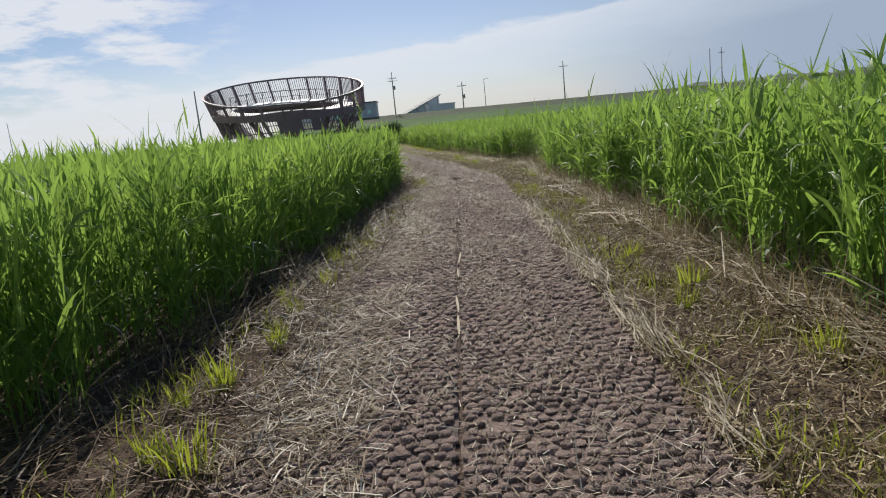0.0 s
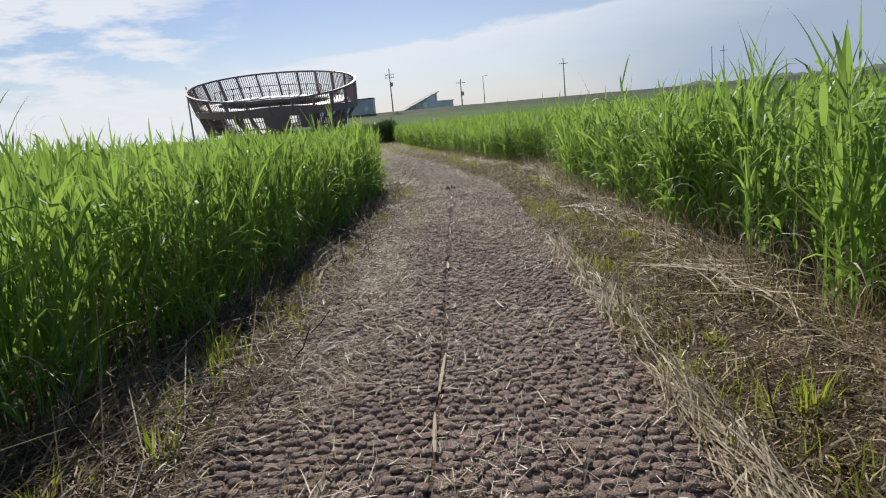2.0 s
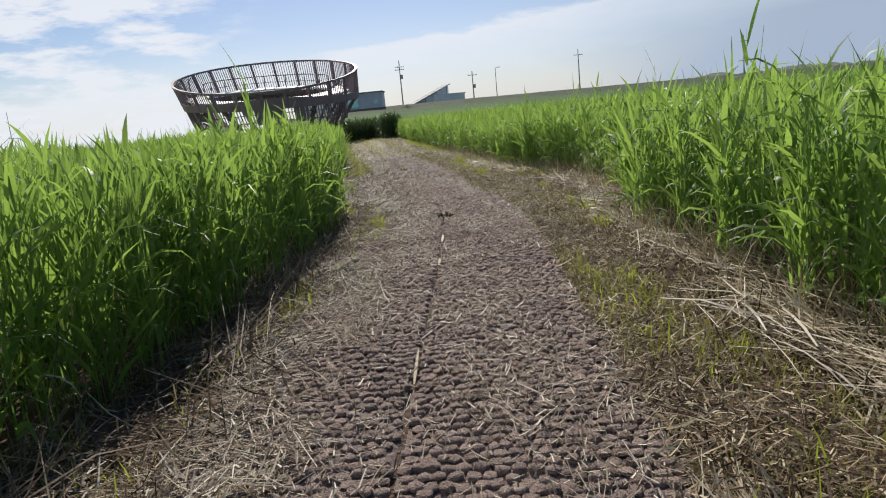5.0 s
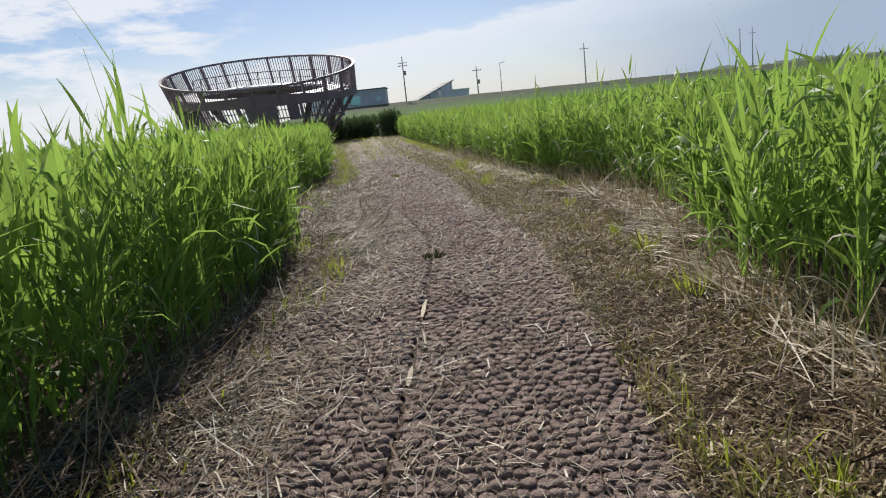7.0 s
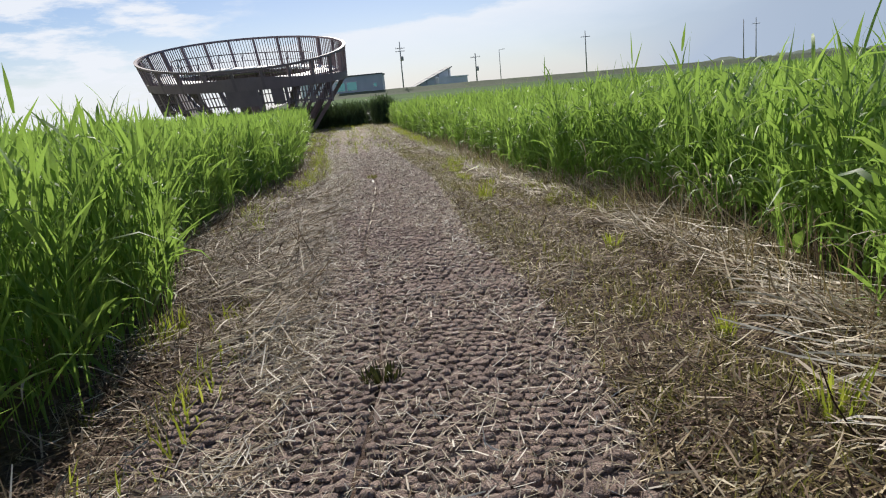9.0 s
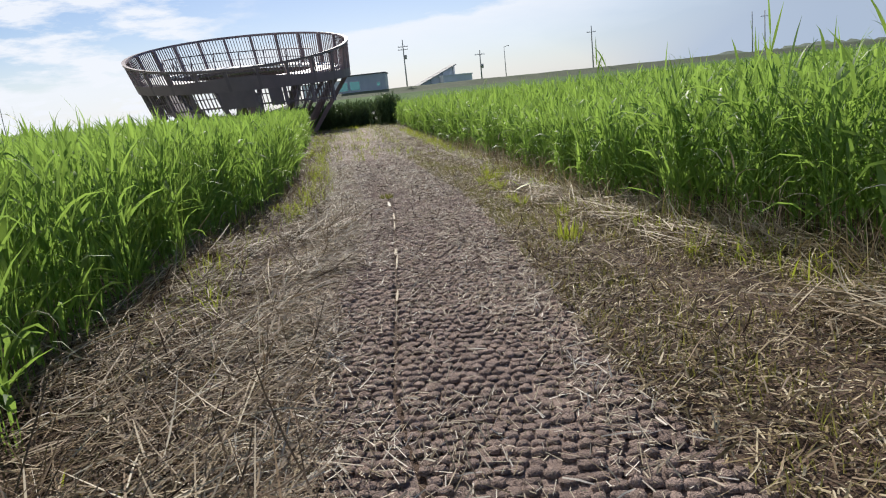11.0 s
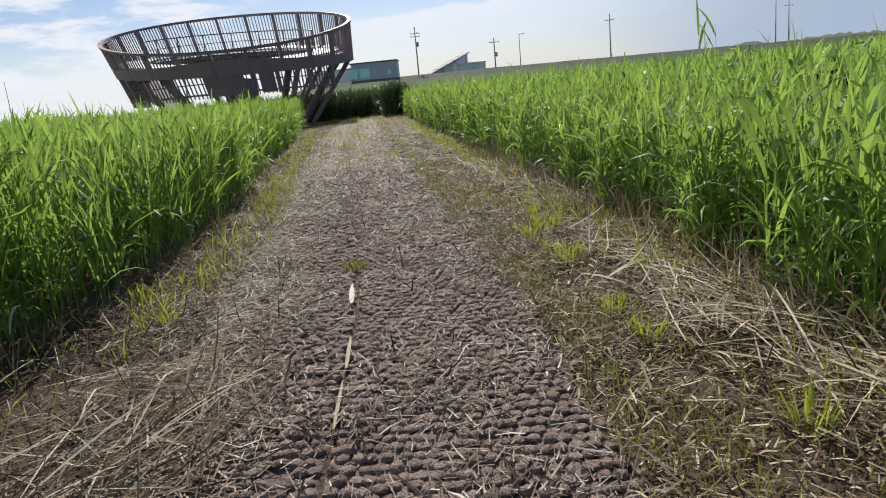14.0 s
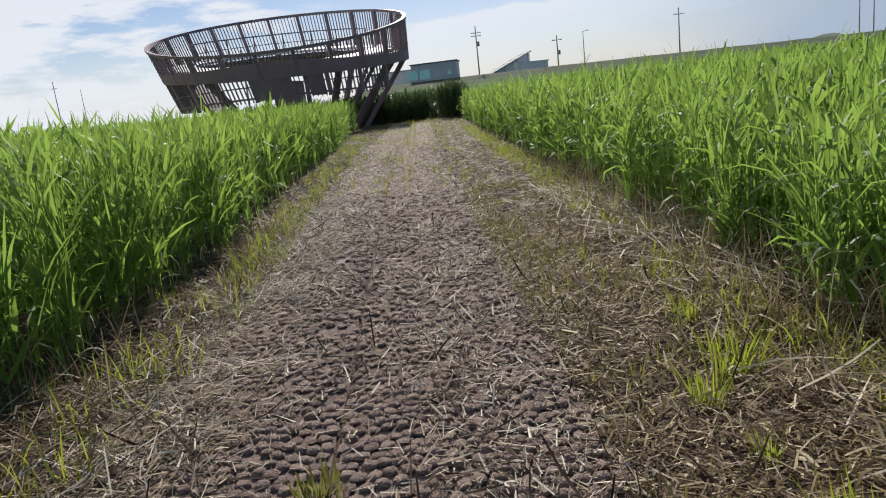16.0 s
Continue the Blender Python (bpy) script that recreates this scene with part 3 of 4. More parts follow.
# long cut stalks raked against the standing grass
litter("straw_pile", -1, 14, lambda y: right(y) - 0.42, lambda y: right(y) + 0.1, 560, (0.2, 0.65), (0.0035, 0.011), (0.02, 0.11), "long pale cut stalks raked along the grass", STALK, 0.55, 2.15, 3, 1.2, 0.16, 0.55)
litter("straw_pile", 14.1, 16.0, lambda y: right(y) - 0.55, lambda y: right(y) + 0.0, 460, (0.2, 0.5), (0.006, 0.013), (0.05, 0.13), "thick pale reed stalks heaped against the grass", CHIP, 0.5, 2.45, 3, 0.6, 0.1, 0.7)
litter("straw_pile", 13.2, 17.6, lambda y: right(y) - 0.55, lambda y: right(y) + 0.1, 520, (0.2, 0.6), (0.005, 0.012), (0.02, 0.11), "heap of pale reed stalks beside the grass", STALK, 0.8, 2.3, 3, 1.0, 0.16, 0.35)
litter("straw_pile", 17.6, 31, lambda y: right(y) - 0.7, lambda y: right(y) + 0.25, 480, (0.2, 0.65), (0.0035, 0.011), (0.02, 0.1), "cut stalks lying at the foot of the grass", STALK, 0.9, 2.3, 3, 1.1, 0.16, 0.38)
litter("straw_pile", -1, 13, lambda y: left(y) - 0.1, lambda y: left(y) + 0.55, 500, (0.4, 1.0), (0.003, 0.0085), (0.01, 0.09), "grey flattened stalks in the shade of the grass", HAY, 0.68, 1.2, 3, 1.1, 0.16, 0.22)
litter("straw_pile", 16, 23, lambda y: left(y) - 0.25, lambda y: seam(y) - 0.3, 620, (0.12, 0.7), (0.003, 0.009), (0.015, 0.12), "thick bed of trampled brown stalks", HAY, 1.19, 0.9, 3, 0.9, 0.16, 0.7)
litter("straw_pile", 23, 31, lambda y: left(y) - 0.2, lambda y: left(y) + 0.45, 420, (0.3, 0.8), (0.003, 0.0085), (0.01, 0.08), "grey stalks at the foot of the grass", HAY, 0.85, 1.1, 3, 1.1, 0.16, 0.22)
litter("straw_pile", 1, 8.5, lambda y: seam(y) + 0.95, lambda y: seam(y) + 1.12, 2400, (0.12, 0.45), (0.003, 0.008), (0.02, 0.07), "ridge of pale straw along the mat edge", STALK, 0.32, 1.6, 3, 1.1, 0.16, 0.75)
litter("straw_pile", 15.6, 23, lambda y: left(y) - 0.25, lambda y: seam(y) - 0.5, 300, (0.25, 0.8), (0.004, 0.009), (0.05, 0.13), "thick pale stalks trampled over the brown bed", STALK, 0.9, 0.8, 3, 0.9, 0.12, 0.55)
litter("straw_pile", 17.5, 23.5, lambda y: right(y) - 0.85, lambda y: right(y) + 0.1, 190, (0.25, 0.8), (0.005, 0.012), (0.04, 0.12), "thick grey and tan stalks thrown on the verge", STALK, 0.9, 2.5, 3, 0.9, 0.12, 0.5)
litter("straw_litter", -1.5, 31, lambda y: seam(y) - 1.4, lambda y: seam(y) - 0.25, 640, (0.06, 0.32), (0.003, 0.008), (0.03, 0.06), "bleached straw strewn over the older mat", CHIP, 1.3, 1.2, 2, 1.0, 0.14, 0.38)
litter("straw_litter", 10, 36, lambda y: seam(y) - 1.0, lambda y: seam(y) + 1.05, 70, (0.06, 0.16), (0.005, 0.009), (0.024, 0.04), "bleached stalk pieces scattered along the path", CHIP, 1.1, 1.57, 1, 0.9, 0.08, 0.55)
litter("straw_litter", 4, 26, lambda y: seam(y) - 0.9, lambda y: seam(y) + 1.0, 80, (0.05, 0.18), (0.004, 0.009), (0.03, 0.045), "single pale stalks lying on the matting", CHIP, 1.2, 1.57, 2, 0.7, 0.06, 0.5)
litter("straw_litter", 15, 24, lambda y: left(y) - 0.1, lambda y: seam(y) - 0.9, 420, (0.05, 0.35), (0.005, 0.011), (0.04, 0.1), "dark rotted stalks in the trampled bed", ROTTED, patchy=0.9, slope=0.2, cover=0.45)


def reed_bundle(x0, y0, x1, y1, count, pale):
    """Dry stalks and leaf sheaths lying roughly one way, fanned at the end."""
    long = math.hypot(x1 - x0, y1 - y0)
    az = math.atan2(y1 - y0, x1 - x0)
    f = rng.random(count)
    x = x0 + (x1 - x0) * f + rng.normal(0, 0.10, count) * math.sin(az)
    y = y0 + (y1 - y0) * f + rng.normal(0, 0.10, count) * math.cos(az)
    length = rng.uniform(0.35, 0.95, count) * min(1.0, 0.5 + long * 0.35)
    width = 0.005 + 0.011 * rng.random(count) ** 2.5
    bundle = empty("reed_bundle", (x0, y0, 0), "loose bundle of pale dry reed stalks beside the grass", "reed bundle", "reed bundles on the verge")
    v, q = straws(x - x0, y - y0, length, width, az + rng.normal(0, 0.42, count), rng.uniform(0.04, 0.13, count), 3, 0.25, 0.1)
    v = v.reshape(count, -1, 3)
    for k in range(count):
        stalk = new("stalk", quads_mesh("stalk", v[k], q[:3], CHIP if pale else STALK))
        stalk.parent = bundle


for ends in ((1.96, 13.4, 1.8, 11.7, 75, True), (2.15, 17.6, 2.2, 15.5, 90, True), (1.57, 7.0, 1.96, 5.3, 80, False), (1.83, 9.7, 2.0, 7.4, 80, False), (0.95, 22.8, 1.36, 21.8, 36, False), (1.05, 21.4, 1.38, 20.2, 36, False), (1.75, 10.3, 1.8, 8.8, 50, True), (0.3, 28.6, 0.8, 26.5, 40, True), (0.7, 24.0, 0.9, 23.4, 40, False)):
    reed_bundle(*ends)
# flat bleached leaf sheaths caught in the gap between the mats
for y in (2.7, 3.2, 4.3, 4.9, 7.7, 9.6, 12.3, 13.4, 19.6, 20.5, 21.0, 22.3, 22.9, 24.15):
    h = float(rng.uniform(0.25, 0.55))
    along = math.pi / 2 - math.atan2(float(seam(y + 0.2) - seam(y - 0.2)), 0.4)
    v, q = ribbons(np.array([[float(seam(y)) + 0.004, y, float(rise(y)) + 0.022]]), np.array([along + float(rng.normal(0, 0.03))]), np.array([0.03]), np.array([h]), np.array([float(rng.uniform(0.012, 0.03))]), np.array([0.05]), 5, (0.5, 0.9, 1.0, 0.9, 0.7, 0.25))
    if y == 24.15:
        v, q = ribbons(np.array([[float(seam(y)) + 0.006, y - 0.24, float(rise(y)) + 0.03]]), np.array([along]), np.array([0.03]), np.array([0.46]), np.array([0.036]), np.array([0.05]), 5, (0.4, 0.9, 1.0, 0.8, 0.5, 0.15))
    sheath = new("leaf_sheath", quads_mesh("leaf_sheath", v, q, CHIP if y == 24.15 else STRAW))
    tagged(sheath, "bleached dry leaf sheath lying in the mat seam", "leaf", "dry leaves in the mat seam")


def sprouts(name, y0, y1, x_lo, x_hi, per_m2, size, width, label, material, patchy=0.6):
    mean = np.mean(x_hi(np.linspace(y0, y1, 20)) - x_lo(np.linspace(y0, y1, 20)))
    n = int((y1 - y0) * mean * per_m2)
    y = rng.uniform(y0, y1, n)
    x = x_lo(y) + (x_hi(y) - x_lo(y)) * rng.random(n)
    keep = rng.random(n) < np.clip(0.35 + patchy * (wave(x, y, 2.6, 3.0) + 0.7 * wave(x, y, 6.0, 1.0)), 0.02, 1)
    x, y = x[keep], y[keep]
    n = len(x)
    root = np.stack([x, y, rise(y)], -1)
    ob = new(name, quads_mesh(name, *ribbons(root, rng.uniform(0, 6.28, n), np.radians(rng.uniform(50, 90, n)), rng.uniform(*size, n), rng.uniform(*width, n), rng.uniform(0, 0.9, n), 3, PROFILES[3], rng.uniform(-1, 1, n)), material))
    return tagged(ob, label, "grass", kind="stuff")


sprouts("grass_regrowth", -1, 32, lambda y: left(y) + 0.35, lambda y: seam(y) - 0.85, 300, (0.04, 0.15), (0.003, 0.008), "short yellow-green regrowth along the verge", OLIVE, 0.55)
sprouts("grass_regrowth", -1, 32, lambda y: seam(y) + 0.98, lambda y: right(y) - 0.1, 1300, (0.03, 0.12), (0.0035, 0.008), "short olive regrowth among the straw", OLIVE, 0.75)
sprouts("grass_regrowth", 32, 60, lambda y: left(y) + 0.2, lambda y: right(y) - 0.1, 45, (0.06, 0.22), (0.008, 0.018), "short green regrowth on the far verges", SHOOT, 0.7)
sprouts("grass_regrowth", 19, 46, lambda y: left(y) + 0.2, lambda y: left(y) + 0.75, 420, (0.08, 0.25), (0.005, 0.010), "yellow-green regrowth lining the foot of the grass", SHOOT, 0.5)
sprouts("grass_regrowth", 19, 46, lambda y: right(y) - 0.65, lambda y: right(y) - 0.15, 360, (0.08, 0.24), (0.005, 0.010), "yellow-green regrowth along the eastern verge", SHOOT, 0.5)
sprouts("grass_regrowth", -1, 12, lambda y: seam(y) + 1.02, lambda y: seam(y) + 1.4, 330, (0.05, 0.2), (0.004, 0.009), "yellow-green regrowth at the mat edge", SHOOT, 0.6)
sprouts("grass_regrowth", -1, 18, lambda y: left(y) + 0.25, lambda y: left(y) + 0.6, 380, (0.05, 0.17), (0.005, 0.011), "yellow-green regrowth in the shade of the grass", SHOOT, 0.5)
sprouts("grass_stubble", -1, 34, lambda y: left(y) - 0.15, lambda y: left(y) + 0.35, 200, (0.1, 0.4), (0.004, 0.008), "pale cut stubble at the foot of the grass", HAY, 0.4)
sprouts("grass_stubble", -1, 34, lambda y: right(y) - 0.4, lambda y: right(y) + 0.3, 420, (0.08, 0.5), (0.004, 0.009), "yellowed stubble and dead stems at the foot of the grass", TANGLE, 0.35)
sprouts("grass_stubble", -1, 32, lambda y: right(y) - 0.25, lambda y: right(y) + 0.35, 160, (0.2, 0.6), (0.004, 0.009), "brown dead leaves hanging at the foot of the grass", HAY, 0.3)


def dead_leaves(y0, y1, per_m, side, label):
    """Curled pale leaves that hang from the outer stems."""
    n = int((y1 - y0) * per_m)
    y = rng.uniform(y0, y1, n)
    x = (left(y) if side < 0 else right(y)) + side * rng.uniform(-0.1, 0.2, n)
    root = np.stack([x, y, rise(y) + rng.uniform(0.12, 0.5, n)], -1)
    v, q = ribbons(root, rng.uniform(0, 6.28, n), np.radians(rng.uniform(20, 75, n)), rng.uniform(0.18, 0.42, n), rng.uniform(0.006, 0.014, n), rng.uniform(1.6, 3.0, n), 5, PROFILES[5], rng.uniform(-1, 1, n))
    return tagged(new("dead_leaves", quads_mesh("dead_leaves", v, q, CHIP)), label, "leaves", kind="stuff")


dead_leaves(0, 32, 9, 1, "curled pale dead leaves hanging low on the grass")
dead_leaves(0, 30, 3, -1, "few curled dead leaves in the shaded grass")


def tuft_mesh(n, high, wide):
    az = rng.uniform(0, 2 * np.pi, n)
    d = rng.random(n) ** 0.6 * wide
    root = np.stack([np.cos(az) * d, np.sin(az) * d, np.full(n, -0.01)], -1)
    v, q = ribbons(root, az + rng.normal(0, 0.7, n), np.radians(rng.uniform(62, 90, n)), high * rng.uniform(0.45, 1.1, n), rng.uniform(0.006, 0.012, n), rng.uniform(0, 0.5, n), 3, PROFILES[3], rng.uniform(-1, 1, n))
    return quads_mesh("grass_tuft", v, q, SHOOT)


TUFT_MESHES = [tuft_mesh(46, 0.24, 0.07), tuft_mesh(30, 0.18, 0.05), tuft_mesh(62, 0.21, 0.10)]
TUFTS = ((0.15, 25.0), (-2.23, 23.8), (0.22, 25.72), (-1.27, 2.9), (-1.38, 3.7), (-1.35, 4.9), (-1.39, 6.8), (-2.69, 24.37), (0.35, 23.45), (0.06, 25.43), (-1.24, 15.0), (-1.34, 15.9), (1.70, 14.6),
         (-1.18, 12.0), (-1.37, 16.2), (-1.48, 7.5), (-1.42, 9.2), (0.66, 21.0), (-3.2, 27.3), (-1.46, 1.4), (-1.35, 3.2), (-1.6, 0.33), (0.42, 23.0),
         (1.3, 2.9), (1.35, 4.4), (-1.42, 4.3), (-1.36, 5.6), (-1.4, 2.2), (0.75, 23.6), (0.25, 24.6), (-3.0, 25.8))
TUFTS += tuple((-1.36 + 0.16 * math.sin(k * 2.3), 0.9 + 0.62 * k + 0.25 * math.sin(k * 5.1)) for k in range(10))
TUFTS += tuple((0.9 * float(right(y)) + 0.1 * float(seam(y)) - 0.25 - 0.35 * (k % 3) / 2, y) for k, y in enumerate((1.9, 3.3, 5.2, 8.1, 9.7, 11.2, 13.3, 15.5, 17.6, 18.9, 20.1, 22.1, 24.2, 26.3, 27.8, 29.5)))
for n, (x, y) in enumerate(TUFTS):
    ob = new("grass_tuft", TUFT_MESHES[n % 3])
    ob.matrix_basis = pose(x, y, float(rise(y)), 0, 0, n * 67) @ Matrix.Scale(0.55 + 0.5 * ((n * 7) % 5) / 4, 4)
    tagged(ob, "upright tuft of bright yellow-green young grass", "grass tuft", "young tufts on the verges")


# ---------------------------------------------------------------- round lookout
HUB, AHEAD, ASIDE = Vector((-13.92, 59.9, 0)), Vector((-0.306, 0.952, 0)), Vector((0.952, 0.306, 0))
BASE = float(rise(59.9))
DECK_LOW = 3.08


def band_low(a):
    return 3.78 + 0.72 * math.sin(a)


def band_top(a):
    return band_low(a) + 0.5 + 0.25 * math.exp(-((a % (2 * math.pi) - 4.65) / 0.5) ** 2)


def rim_height(a):
    """Height of the sloping rim at an angle from ASIDE towards AHEAD."""
    return 5.92 + 1.62 * math.sin(a) + 0.25 * math.cos(a)


def shell(a, z, inset=0.0):
    """A place on the bowl's wall."""
    f = (5.5 - z) / 2.6
    r = 6.85 - 0.47 * f - inset
    c = HUB + ASIDE * (0.4 * f)
    p = c + (ASIDE * math.cos(a) + AHEAD * math.sin(a)) * r
    return Vector((p.x, p.y, z))


def ring_band(name, parent, z_low, z_high, thick, count=96, label="", material=None, inset=0.0, arc=None):
    bm = bmesh.new()
    a0, a1 = arc or (0.0, 2 * math.pi)
    loops = []
    for k in range(count + (1 if arc else 0)):
        a = a0 + (a1 - a0) * k / count
        lo, hi = (z_low(a), z_high(a))
        loops.append([bm.verts.new(p) for p in (shell(a, lo, inset), shell(a, hi, inset), shell(a, hi, inset + thick), shell(a, lo, inset + thick))])
    pairs = list(zip(loops, loops[1:] + ([] if arc else loops[:1])))
    for p, q in pairs:
        for k in range(4):
            bm.faces.new((p[k], q[k], q[(k + 1) % 4], p[(k + 1) % 4]))
    if arc:
        bm.faces.new(loops[0])
        bm.faces.new(loops[-1][::-1])
    bmesh.ops.recalc_face_normals(bm, faces=bm.faces)
    return part(name, bm, material or RUST, parent, label)


lookout = empty("lookout", (0, 0, 0), "round brown steel lookout shaped like a tilted basket on slanting legs", "lookout")
ring_band("rim", lookout, lambda a: rim_height(a) - 0.14, rim_height, 0.2)
ring_band("deck_band", lookout, band_low, band_top, 0.16, inset=0.04)
ring_band("skirt_rail", lookout, lambda a: 2.24, lambda a: 2.33, 0.08, inset=0.11, arc=(2.75, 5.55))
ring_band("skirt_rail", lookout, lambda a: 2.78, lambda a: 2.83, 0.05, inset=0.12, arc=(2.75, 5.55))
ring_band("landing_panel", lookout, lambda a: 2.15, lambda a: band_low(a) + 0.1, 0.1, 12, "solid dark steel panel beside the stair", inset=0.08, arc=(4.42, 4.7))
ring_band("landing_panel", lookout, lambda a: 2.15, lambda a: band_low(a) + 0.1, 0.1, 6, inset=0.08, arc=(4.84, 4.96))
# deck
bm = bmesh.new()
inner = [[bm.verts.new(shell(2 * math.pi * k / 64, band_low(2 * math.pi * k / 64) + z, inset)) for k in range(64)] for z, inset in ((0.3, 0.3), (0.5, 0.3), (0.5, 2.0), (0.3, 2.0))]
for a, b in zip(inner, inner[1:] + inner[:1]):
    for k in range(64):
        bm.faces.new((a[k], a[(k + 1) % 64], b[(k + 1) % 64], b[k]))
bmesh.ops.recalc_face_normals(bm, faces=bm.faces)
part("deck", bm, RUST, lookout)
def walk_z(a, r):
    return 4.5 + 0.95 * math.sin(a) * r / 6.6


# pale sloping walkway inside
bm = bmesh.new()
loops = []
for k in range(64):
    a = 2 * math.pi * k / 64
    pts = []
    for inset, drop in ((0.55, 0.0), (2.1, 0.0), (2.1, -0.12), (0.55, -0.12)):
        r = 6.6 - inset
        z = walk_z(a, r) + drop
        p = HUB + (ASIDE * math.cos(a) + AHEAD * math.sin(a)) * r
        pts.append(bm.verts.new((p.x, p.y, z)))
    loops.append(pts)
for p, q in zip(loops, loops[1:] + loops[:1]):
    for k in range(4):
        bm.faces.new((p[k], q[k], q[(k + 1) % 4], p[(k + 1) % 4]))
bmesh.ops.recalc_face_normals(bm, faces=bm.faces)
part("walkway", bm, PALE, lookout, "pale sunlit sloping walkway inside the basket")


# inner balustrade on the raised half of the walkway
RAIL_R = 4.7


def on_rail(a, lift, inset=0.0):
    p = HUB + (ASIDE * math.cos(a) + AHEAD * math.sin(a)) * (RAIL_R - inset)
    return Vector((p.x, p.y, walk_z(a, RAIL_R) + lift))


for lift, thick in ((1.0, 0.06), (0.5, 0.035)):
    bm = bmesh.new()
    loops = []
    for k in range(49):
        a = 0.1 + (math.pi - 0.2) * k / 48
        loops.append([bm.verts.new(c) for c in (on_rail(a, lift), on_rail(a, lift + thick), on_rail(a, lift + thick, thick), on_rail(a, lift, thick))])
    for p, q in zip(loops, loops[1:]):
        for k in range(4):
            bm.faces.new((p[k], q[k], q[(k + 1) % 4], p[(k + 1) % 4]))
    bm.faces.new(loops[0])
    bm.faces.new(loops[-1][::-1])
    bmesh.ops.recalc_face_normals(bm, faces=bm.faces)
    part("handrail", bm, RUST, lookout)
for k in range(9):
    a = 0.1 + (math.pi - 0.2) * k / 8
    part("baluster", beam(on_rail(a, -0.1, 0.03), on_rail(a, 1.03, 0.03), 0.07, 0.07, ASIDE), RUST, lookout)
# wall posts and slats, from the deck band up to the rim
POSTS = 24
for k in range(POSTS):
    a = 2 * math.pi * (k + 0.3) / POSTS
    part("post", beam(shell(a, band_low(a), 0.12), shell(a, rim_height(a) - 0.1, 0.12), 0.17, 0.17, (ASIDE * math.cos(a) + AHEAD * math.sin(a)), 0.01), RUST, lookout)
SLATS = POSTS * 9
for k in range(SLATS):
    if k % 9 == 0:
        continue
    a = 2 * math.pi * (k / 9 + 0.3) / POSTS
    part("slat", beam(shell(a, band_top(a) - 0.05, 0.1), shell(a, rim_height(a) - 0.1, 0.1), 0.045, 0.05, (ASIDE * math.cos(a) + AHEAD * math.sin(a))), RUST, lookout)
# slatted skirt under the deck, open towards the path's turn
for k in range(81):
    a = 2.75 + (5.55 - 2.75) * k / 80
    outer = shell(a, band_low(a) + 0.1, 0.15)
    inner = shell(a, 2.1, 0.15)
    part("skirt_slat", beam(outer, inner, 0.05 if k % 8 else 0.2, 0.06 if k % 8 else 0.1, (ASIDE * math.cos(a) + AHEAD * math.sin(a))), RUST, lookout)
# slanting legs
for k in range(12):
    a = 2 * math.pi * (k - 0.25) / 12
    foot_c = HUB + ASIDE * 0.7 + (ASIDE * math.cos(a) + AHEAD * math.sin(a)) * 3.1
    part("leg", beam((foot_c.x, foot_c.y, BASE - 0.3), shell(a, band_low(a) + 0.2, 0.2), 0.26, 0.26, (ASIDE * math.cos(a) + AHEAD * math.sin(a)), 0.015), RUST, lookout)
for a in (-0.75, -0.45, -0.02, 0.22, 0.62):
    foot_c = HUB + ASIDE * 0.7 + (ASIDE * math.cos(a) + AHEAD * math.sin(a)) * 2.3
    part("brace", beam((foot_c.x, foot_c.y, BASE - 0.3), shell(a, band_low(a) + 0.2, 0.6), 0.14, 0.14, (ASIDE * math.cos(a) + AHEAD * math.sin(a))), RUST, lookout)
# central stair block in shade below the deck
part("stair_core", box((1.3, 1.3, 3.0), (HUB.x + 0.3, HUB.y - 0.6, BASE + 1.3), 0.03), RUST, lookout)
part("stair_flight", beam((HUB.x - 1.2, HUB.y - 3.4, BASE - 0.2), (HUB.x - 3.9, HUB.y - 2.8, DECK_LOW + 0.3), 1.3, 0.3, Vector((0, 0, 1))), RUST, lookout)


# ---------------------------------------------------------------- levee and what stands on it
CREST = 6.35


def crest_y(x):
    return 192 + np.maximum(x, 0) * 0.3 + np.minimum(x + 50, 0) * -0.5


lx = np.concatenate([np.linspace(-700, -80, 14), np.linspace(-70, 120, 60), np.linspace(140, 900, 14)])
sections = ((-80, 0.9), (-45, 2.6), (-10, 4.75), (-3, 5.75), (0, CREST), (3, CREST + 0.05), (160, CREST), (175, 0.0))
rows = []
for off, z in sections:
    rows.append(np.stack([lx, crest_y(lx) + off, z * np.clip((lx + 66) / 26, 0.1, 1) + 0.06 * np.sin(lx * 0.31 + off) * (off > -14)], -1))
grid = np.stack(rows)
k = len(lx)
i = (np.arange(len(sections) - 1)[:, None] * k + np.arange(k - 1)[None]).ravel()
levee = new("levee", quads_mesh("levee", grid.reshape(-1, 3), np.stack([i, i + 1, i + 1 + k, i + k], 1), LEVEE))
levee.data.materials.append(VERGE)
for n, face in enumerate(levee.data.polygons):
    face.material_index = 1 if n // (k - 1) in (2, 3) else 0
tagged(levee, "long low grassy levee with a dark verge along its crest", "levee", kind="structure")

site_office = empty("site_office", (-19.8, 196, CREST), "dark grey flat-roofed cabin with teal windows on the levee", "building")
part("wall", box((11.4, 6, 4.2), (-5.7, 3, 2.1), 0.03), CLAD, site_office)
part("roof", box((11.9, 6.6, 0.28), (-5.7, 3, 4.32), 0.03), DARKMETAL, site_office)
for x, wide, high, z in ((-11.0, 2.3, 2.1, 1.7), (-8.0, 2.5, 2.1, 1.7), (-1.9, 0.8, 0.9, 1.6)):
    win = part("window", box((wide + 0.16, 0.1, high + 0.16), (x, -0.02, z), 0.01), PANEL, site_office)
    part("pane", box((wide, 0.06, high), (x, -0.07, z)), TEAL, win)
